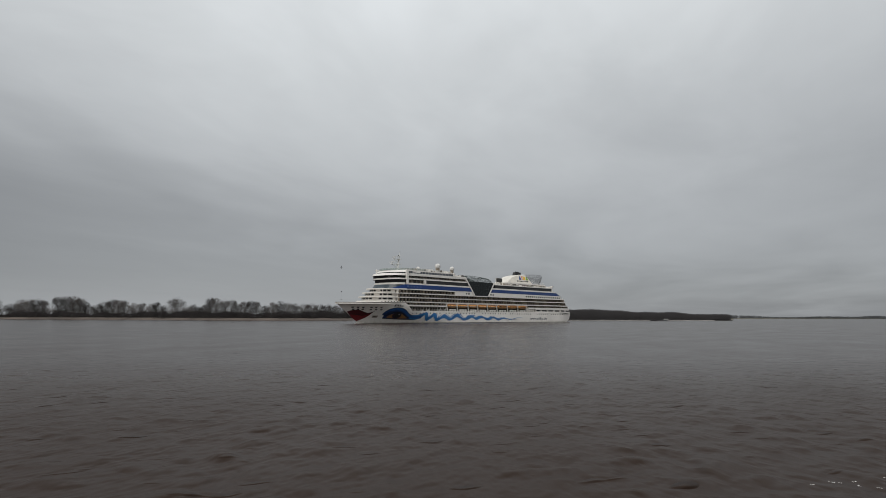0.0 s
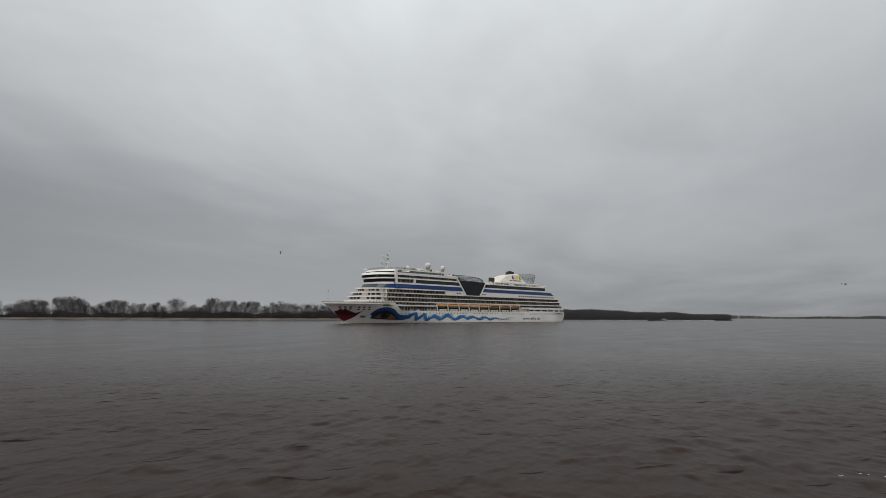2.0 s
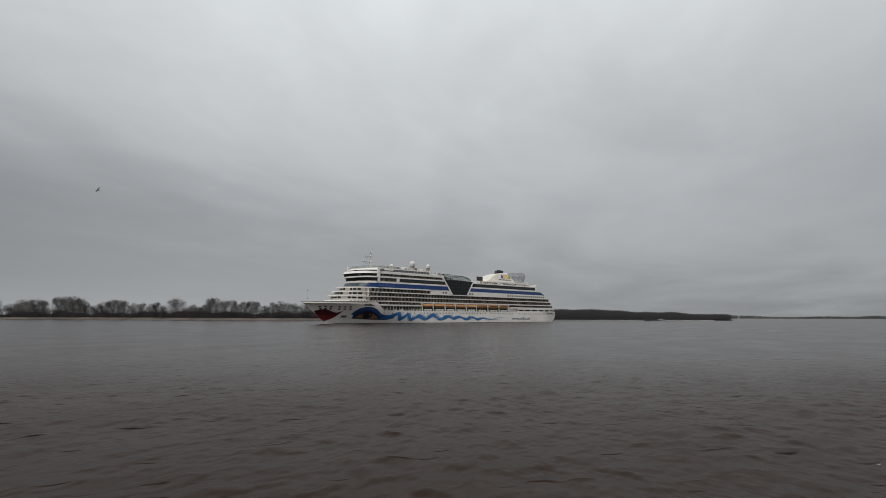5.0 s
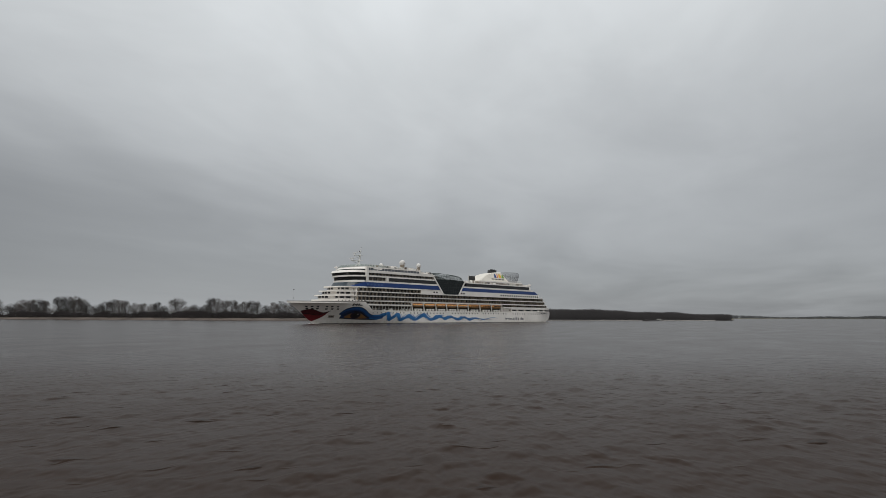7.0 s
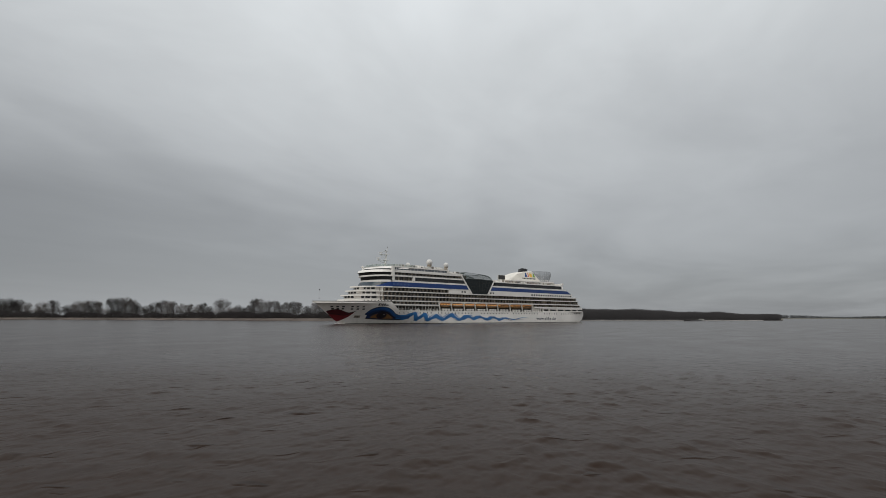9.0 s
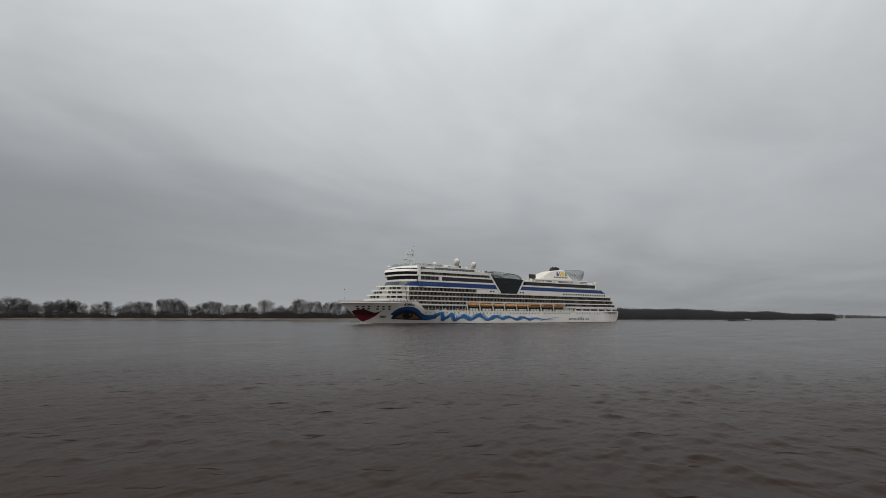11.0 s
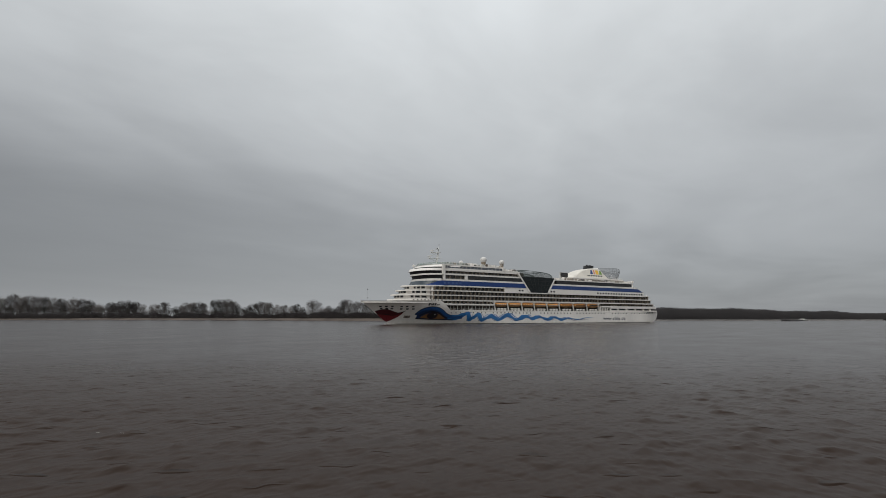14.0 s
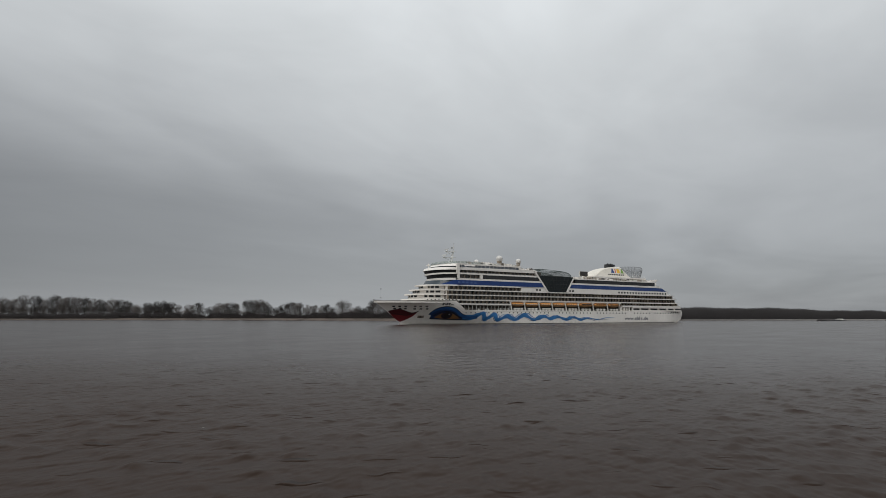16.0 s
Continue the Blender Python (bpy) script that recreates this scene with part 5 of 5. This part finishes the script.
def tree_kinds():
    """Slim, middling and broad crowns."""
    kinds = []
    for seed, wide, count in ((11, 0.21, 5800), (12, 0.19, 5200), (23, 0.25, 6800), (31, 0.20, 5000), (47, 0.27, 7000), (52, 0.23, 6400), (64, 0.33, 8600), (71, 0.22, 2400), (72, 0.26, 2600)):
        limbs, twigs = bare_tree(seed, 24, wide, count, forks=3 if count > 3000 else 2)
        t = thing("bare_tree", "bare grey-brown riverside tree in winter", "tree", pose(0, 0, -300), group="trees on the far bank")
        part("trunk", limbs, BARK, t)
        part("crown", twigs, TWIG, t, "crown of bare twigs")
        kinds.append(t)
    return kinds


def bush_kinds():
    kinds = []
    for seed in (5, 6, 7):
        limbs, twigs = bare_tree(seed, 8, 0.42, 1700, bushy=True, forks=1)
        t = thing("shrub", "dark leafless willow shrub on the river bank", "shrub", pose(0, 0, -300), group="shrubs on the far bank")
        part("stem", limbs, BARK, t)
        part("crown", twigs, BUSH, t, "tangle of dark twigs")
        kinds.append(t)
    return kinds


# the tall trees along the opposite bank: place along it, height, and breadth of crown
UPSTREAM = ((-1010, 27, 13), (-985, 28, 13), (-962, 26, 12), (-941, 31, 16), (-915, 29, 13), (-897, 26, 11), (-875, 29, 15), (-858, 27, 12), (-842, 28, 13), (-826, 27, 12), (-812, 27, 13), (-796, 25, 13),
            (-780, 24, 12), (-758, 25, 12), (-743, 24, 12), (-728, 22, 11), (-712, 17, 11), (-690, 20, 11), (-672, 22, 10), (-660, 23, 10), (-645, 21, 10), (-633, 17, 9), (-612, 18, 11), (-596, 20, 12))
MIDSTREAM = ((-570, 16, 14), (-559, 20, 12), (-548, 21, 11), (-538, 22, 13), (-530, 19, 9), (-509, 25, 12), (-500, 25, 13), (-490, 26, 14), (-482, 24, 12), (-474, 18, 10), (-459, 15, 10), (-448, 20, 12), (-438, 22, 12),
             (-430, 22, 10), (-422, 22, 9), (-410, 18, 10), (-399, 18, 10), (-387, 17, 9), (-380, 19, 10), (-371, 15, 9))
DOWNSTREAM = ((-354, 25, 19), (-339, 14, 11), (-331, 16, 9), (-323, 14, 10), (-315, 16, 9), (-308, 25, 12), (-301, 25, 13), (-289, 23, 10), (-280, 23, 11), (-271, 18, 9), (-263, 20, 10), (-255, 21, 10), (-247, 21, 10),
              (-235, 16, 10), (-225, 19, 10), (-215, 21, 12), (-205, 20, 12), (-196, 18, 10), (-184, 18, 12), (-174, 18, 12), (-163, 17, 12), (-152, 17, 11), (-141, 16, 11), (-128, 15, 11))


def build_left_wood():
    rng = random.Random(77)
    kinds, bushes = tree_kinds(), bush_kinds()
    broad = (0.21, 0.19, 0.25, 0.20, 0.27, 0.23, 0.33, 0.22, 0.26)
    used = set()

    def put(kind, x, y, z, sx, sz):
        m = pose(x, y, z, 0, 0, rng.uniform(0, 360)) @ Matrix.Diagonal((sx, sx, sz, 1))
        if kind not in used:
            used.add(kind)
            kind.matrix_basis = m
        else:
            c = copy_thing(kind, pose(0, 0, 0))
            c.matrix_basis = m

    def tree(u, h, wide, d):
        near = shore(u) / 742
        x, y = on_bank(u, d)
        k = min(range(7, 9) if d > 45.5 else range(7), key=lambda i: abs(broad[i] - wide / h / 2) + rng.uniform(0, 0.05))
        put(kinds[k], x, y, 2.6, wide * near / (2 * broad[k] * 24) * (1.55 if u > -430 else 1.75), (h + 2.2) * near * (1 + 0.26 * min(max((-430 - u) / 420, 0), 1)) / 24)

    for row in (UPSTREAM, MIDSTREAM, DOWNSTREAM):
        for u, h, wide in row:
            tree(u, h * rng.uniform(0.97, 1.03), wide, rng.uniform(24, 42))
    for i in range(20):
        tree(-1330 + 16 * i + rng.uniform(-4, 4), rng.uniform(24, 29), rng.uniform(11, 15), rng.uniform(24, 45))
    # lower, thinner trees further back
    u = -1330.0
    while u < -110:
        tree(u, (12.5 if u > -640 else 20) * rng.uniform(0.7, 1.1), rng.uniform(8, 12), rng.uniform(46, 72))
        u += rng.uniform(5, 9) if u > -640 else rng.uniform(4, 7)
    u = -1330.0
    while u < -40:
        d = rng.uniform(8, 22)
        x, y = on_bank(u, d)
        s = rng.uniform(5.0, 9.0) / 8
        put(rng.choice(bushes), x, y, 2.3 * min(d / 15, 1), s * rng.uniform(0.9, 1.2), s)
        u += rng.uniform(6, 11)
    stands = [row[0] for row in UPSTREAM + MIDSTREAM + DOWNSTREAM]

    def scrub(u):
        """Scrub stands high under the trees and low in the gaps between them."""
        gap = min(abs(u - c) for c in stands)
        tall = 10.0 if u > -600 else 13.0
        return tall * (1 - 0.42 * min(max((gap - 4) / 8, 0), 1)) + 1.1 * math.sin(u / 31) + 0.9 * math.sin(u / 9 + 1) + 0.8 * math.sin(u / 4.3)

    wood_stuff("undergrowth", "dense dark undergrowth of bare scrub on the bank", -1340, -30, lambda u: 16 if u > -745 else 5, scrub, 9, 2.2, BUSH, 14, 0.16, 22, twigs=30, fine=1.2)


def wood_stuff(name, label, u0, u1, back, h_of, depth, step, mat, seed, width, room=40, place=None, twigs=18, fine=1.0):
    """Dense bare wood or scrub: rounded clumps of crossing twigs and stems, in one mesh."""
    rng = random.Random(seed)
    g = Geo()
    u = u0
    while u < u1:
        for _ in range(depth):
            x, y = (place or on_bank)(u + rng.uniform(-step, step), back(u) + rng.uniform(0, room))
            h = h_of(u) * rng.uniform(0.88, 1.0)
            r = h * rng.uniform(0.26, 0.40)
            g.add([(x - width, y, 0.3), (x + width, y, 0.3), (x, y, h * 0.7)], [(0, 1, 2)])
            for _ in range(twigs):
                a, e, k = rng.uniform(0, 6.28), rng.uniform(-1, 1), rng.uniform(0.2, 1) ** 0.5
                c = math.sqrt(1 - e * e) * k
                p = Vector((x + r * c * math.cos(a), y + r * c * math.sin(a), 0.6 + h * (0.50 + 0.46 * e * k)))
                d = Vector((rng.uniform(-1.4, 1.4), rng.uniform(-0.3, 0.3), rng.uniform(-0.5, 1))).normalized() * h * fine * rng.uniform(0.08, 0.17)
                q = p - d
                q.z = max(q.z, 0.3)
                w = width * rng.uniform(0.6, 1.5)
                s = Vector((d.z, 0.2 * w, -d.x)).normalized() * w
                g.add([tuple(q - s), tuple(q + s), tuple(p)], [(0, 1, 2)])
        u += step
    return solid(name, g, mat, label, "wood", kind="stuff")


def build_far_woods():
    def tall(u):
        return 17.2 - 8.6 * max(0, u - 180) / 200 + 0.6 * math.sin(u / 15) + 0.4 * math.sin(u / 6) + 1.8 * math.exp(-((u - 368) / 13) ** 2) + 1.2 * math.exp(-((u - 300) / 9) ** 2)

    wood_stuff("far_wood", "dense dark winter wood on the far bank", 30, 381, lambda u: 5, tall, 26, 1.8, WOOD, 4, 0.19, 26, twigs=62, fine=0.42)
    wood_stuff("distant_wood", "hazy low wood on the distant shore", 700, 3600, lambda u: 2540 + 150 * math.sin((u - 380) / 75 * 0.3), lambda u: 9 + 4 * math.sin(u / 160) ** 2 + 2.5 * math.sin(u / 47), 7, 7.5, HAZEWOOD, 8, 1.6, 40, lambda u, y: (u, y))
    solid("beacon_tower", Geo().tube((1213, 2440, 0), (1213, 2440, 17), 0.9, 0.6, 8).box(1208.5, 1217.5, 2439.6, 2440.4, 12.2, 13.2).box(1209, 1217, 2436, 2444, -4.5, 1.0),
          material("grey_beacon_paint", (0.17, 0.17, 0.175), 0.6), "slim grey beacon mast on the distant shore", "beacon")


def build_barge():
    barge = thing("river_barge", "low dark river barge with a pale wheelhouse", "barge")
    line = [(-24, 0), (-22.8, 3.2), (-19, 4.0), (28, 4.0), (32, 2.9), (34, 0), (32, -2.9), (28, -4.0), (-19, -4.0), (-22.8, -3.2)]
    part("hull", Geo().prism(line, -0.6, 0.8, -0.04), RUST, barge)
    part("hatch_cover", Geo().prism([(-10, 3.2), (25, 3.2), (25, -3.2), (-10, -3.2)], 0.8, 1.35, 0.15), RUST, barge)
    house = part("wheelhouse", Geo().prism([(-21.5, 3.0), (-14, 3.0), (-14, -3.0), (-21.5, -3.0)], 0.8, 1.6, 0.05).prism([(-20, 2.0), (-16, 2.0), (-16, -2.0), (-20, -2.0)], 1.6, 2.7, 0.08), OFFWHITE, barge, "pale wheelhouse")
    part("wheelhouse_window", Geo().box(-20.2, -15.8, -2.05, 2.05, 1.95, 2.5), DARKGLASS, house)
    part("forecastle", Geo().prism([(27, 3.4), (32, 2.4), (33.6, 0), (32, -2.4), (27, -3.4)], 0.8, 1.4), RUST, barge)
    part("mast", Geo().tube((26, 0, 0.8), (26, 0, 2.4), 0.08, 0.06, 6), OFFWHITE, barge)
    return barge


def build_gull(scale=1.0):
    """A gull in flight, facing along x: body, head, tail and two wings."""
    g = Geo()
    prof = [(-0.26, 0.02), (-0.15, 0.06), (0.0, 0.085), (0.12, 0.075), (0.2, 0.045), (0.27, 0.045), (0.33, 0.02)]
    v, n = [], 8
    for x, r in prof:
        v += [(x * scale, r * scale * math.cos(2 * math.pi * i / n), r * scale * math.sin(2 * math.pi * i / n)) for i in range(n)]
    g.add(v, [(j * n + i, j * n + (i + 1) % n, (j + 1) * n + (i + 1) % n, (j + 1) * n + i) for j in range(len(prof) - 1) for i in range(n)])
    bird = thing("gull", "grey gull in flight over the river", "bird", group="gulls")
    body = part("body", g, GULLGREY, bird, smooth=True)
    part("tail", Geo().add([(p[0] * scale, p[1] * scale, p[2] * scale) for p in ((-0.2, -0.04, 0.0), (-0.2, 0.04, 0.0), (-0.42, 0.09, 0.0), (-0.42, -0.09, 0.0), (-0.2, 0, 0.02), (-0.42, 0, 0.012))],
                           [(0, 1, 2, 3), (0, 4, 1), (0, 3, 5, 4), (1, 4, 5, 2), (2, 5, 3)]), GULLDARK, bird)
    part("beak", Geo().tube((0.32 * scale, 0, 0), (0.39 * scale, 0, -0.012 * scale), 0.014 * scale, 0.004 * scale, 5), YELLOW, bird)
    wings = []
    for s in (1, -1):
        pts = [(0.12, 0.05), (0.17, 0.34), (0.10, 0.58), (-0.10, 0.86), (-0.06, 0.52), (-0.09, 0.3), (-0.08, 0.05)]
        w = Geo()
        up = [(x * scale, s * y * scale, 0.012 * scale) for x, y in pts]
        lo = [(x * scale, s * y * scale, -0.006 * scale) for x, y in pts]
        q = len(pts)
        w.add(up + lo, [tuple(range(q))[::-s], tuple(range(q, 2 * q))[::s]] + [(i, (i + 1) % q, q + (i + 1) % q, q + i)[::s] for i in range(q)])
        wing = part("wing", w, GULLDARK, bird)
        wings.append(wing)
    return bird, wings


# ---- the place ----
river, flecks = build_river()
build_banks()
ship = build_ship()
build_left_wood()
build_far_woods()
barge = build_barge()
gulls = [build_gull(s) for s in (1.45, 1.15, 1.15)]


def beyond(pan, px, py, far):
    """A place that far from the camera, in the direction given on the picture plane at that turn of the camera."""
    m = aim(pan)
    way = m.to_3x3() @ Vector(((px - 784) / 1034.7, (441 - py) / 1034.7, -1))
    return m.translation + way.normalized() * far


def motions():
    # the ship holds its course at ten knots
    head = radians(226.417)
    rows = []
    for t in (0, 4, 8, 12, 16):
        d = 5.0017 * t
        rows.append((t, pose(19.92 + math.cos(head) * d, 461.46 + math.sin(head) * d, 0, 0, 0, 226.417)))
    walk(ship, rows)
    # the waves run up the river with the wind, and the foam lags behind them
    walk(river, [(0, pose(-7.6, -6.0, 0)), (8, pose(0, 0, 0)), (16, pose(7.6, 6.0, 0))])
    for fleck in flecks:
        walk(fleck, [(0, pose(2.4, 2.64, 0)), (8, pose(0, 0, 0)), (16, pose(-2.4, -2.64, 0))])
    walk(barge, [(0, pose(265, 714, 0, 0, 0, 232)), (8, pose(245, 689, 0, 0, 0, 232)), (16, pose(225, 664, 0, 0, 0, 232))])
    # one gull climbs away to the left, a pair turns low over the river
    flights = (
        [(0, 604, 474, 230), (0.5, 570, 468, 221), (1, 545, 460, 212), (1.5, 523, 451, 205), (2, 497, 446, 197), (2.5, 460, 442, 189), (3, 412, 433, 180), (3.5, 358, 417, 172), (4.2, 267, 392, 160), (5.3, 137, 310, 140), (6.3, 26, 217, 121), (6.5, 3, 204, 118), (8, -260, 20, 110), (16, -2500, -600, 300)],
        [(0, 1600, 548, 260), (0.5, 1543, 540, 255), (1, 1503, 528, 250), (1.5, 1484, 515, 245), (2, 1490, 503, 245), (2.5, 1525, 496, 250), (3, 1590, 490, 255), (6, 2100, 470, 280), (16, 4200, 400, 600)],
        [(0, 1608, 550, 262), (0.5, 1547, 542, 257), (1, 1498, 529, 252), (1.5, 1480, 513, 247), (2, 1496, 504, 247), (2.5, 1530, 498, 252), (3, 1598, 492, 257), (6, 2120, 474, 282), (16, 4300, 410, 600)])
    for (bird, wings), flight, face, bank, beat0 in zip(gulls, flights, (195, 160, 165), (-38, -14, -14), (0.0, 1.1, 2.4)):
        rows = []
        for t, px, py, far in flight:
            p = beyond(0, px, py, far)
            rows.append((t, pose(p.x, p.y, p.z, bank, -8, face)))
        walk(bird, rows)
        for s, wing in zip((1, -1), wings):
            walk(wing, [(i * 0.25, pose(0, 0, 0, s * (12 + 30 * math.sin(i * 2.2 + beat0)), 0, 0)) for i in range(65)])


motions()
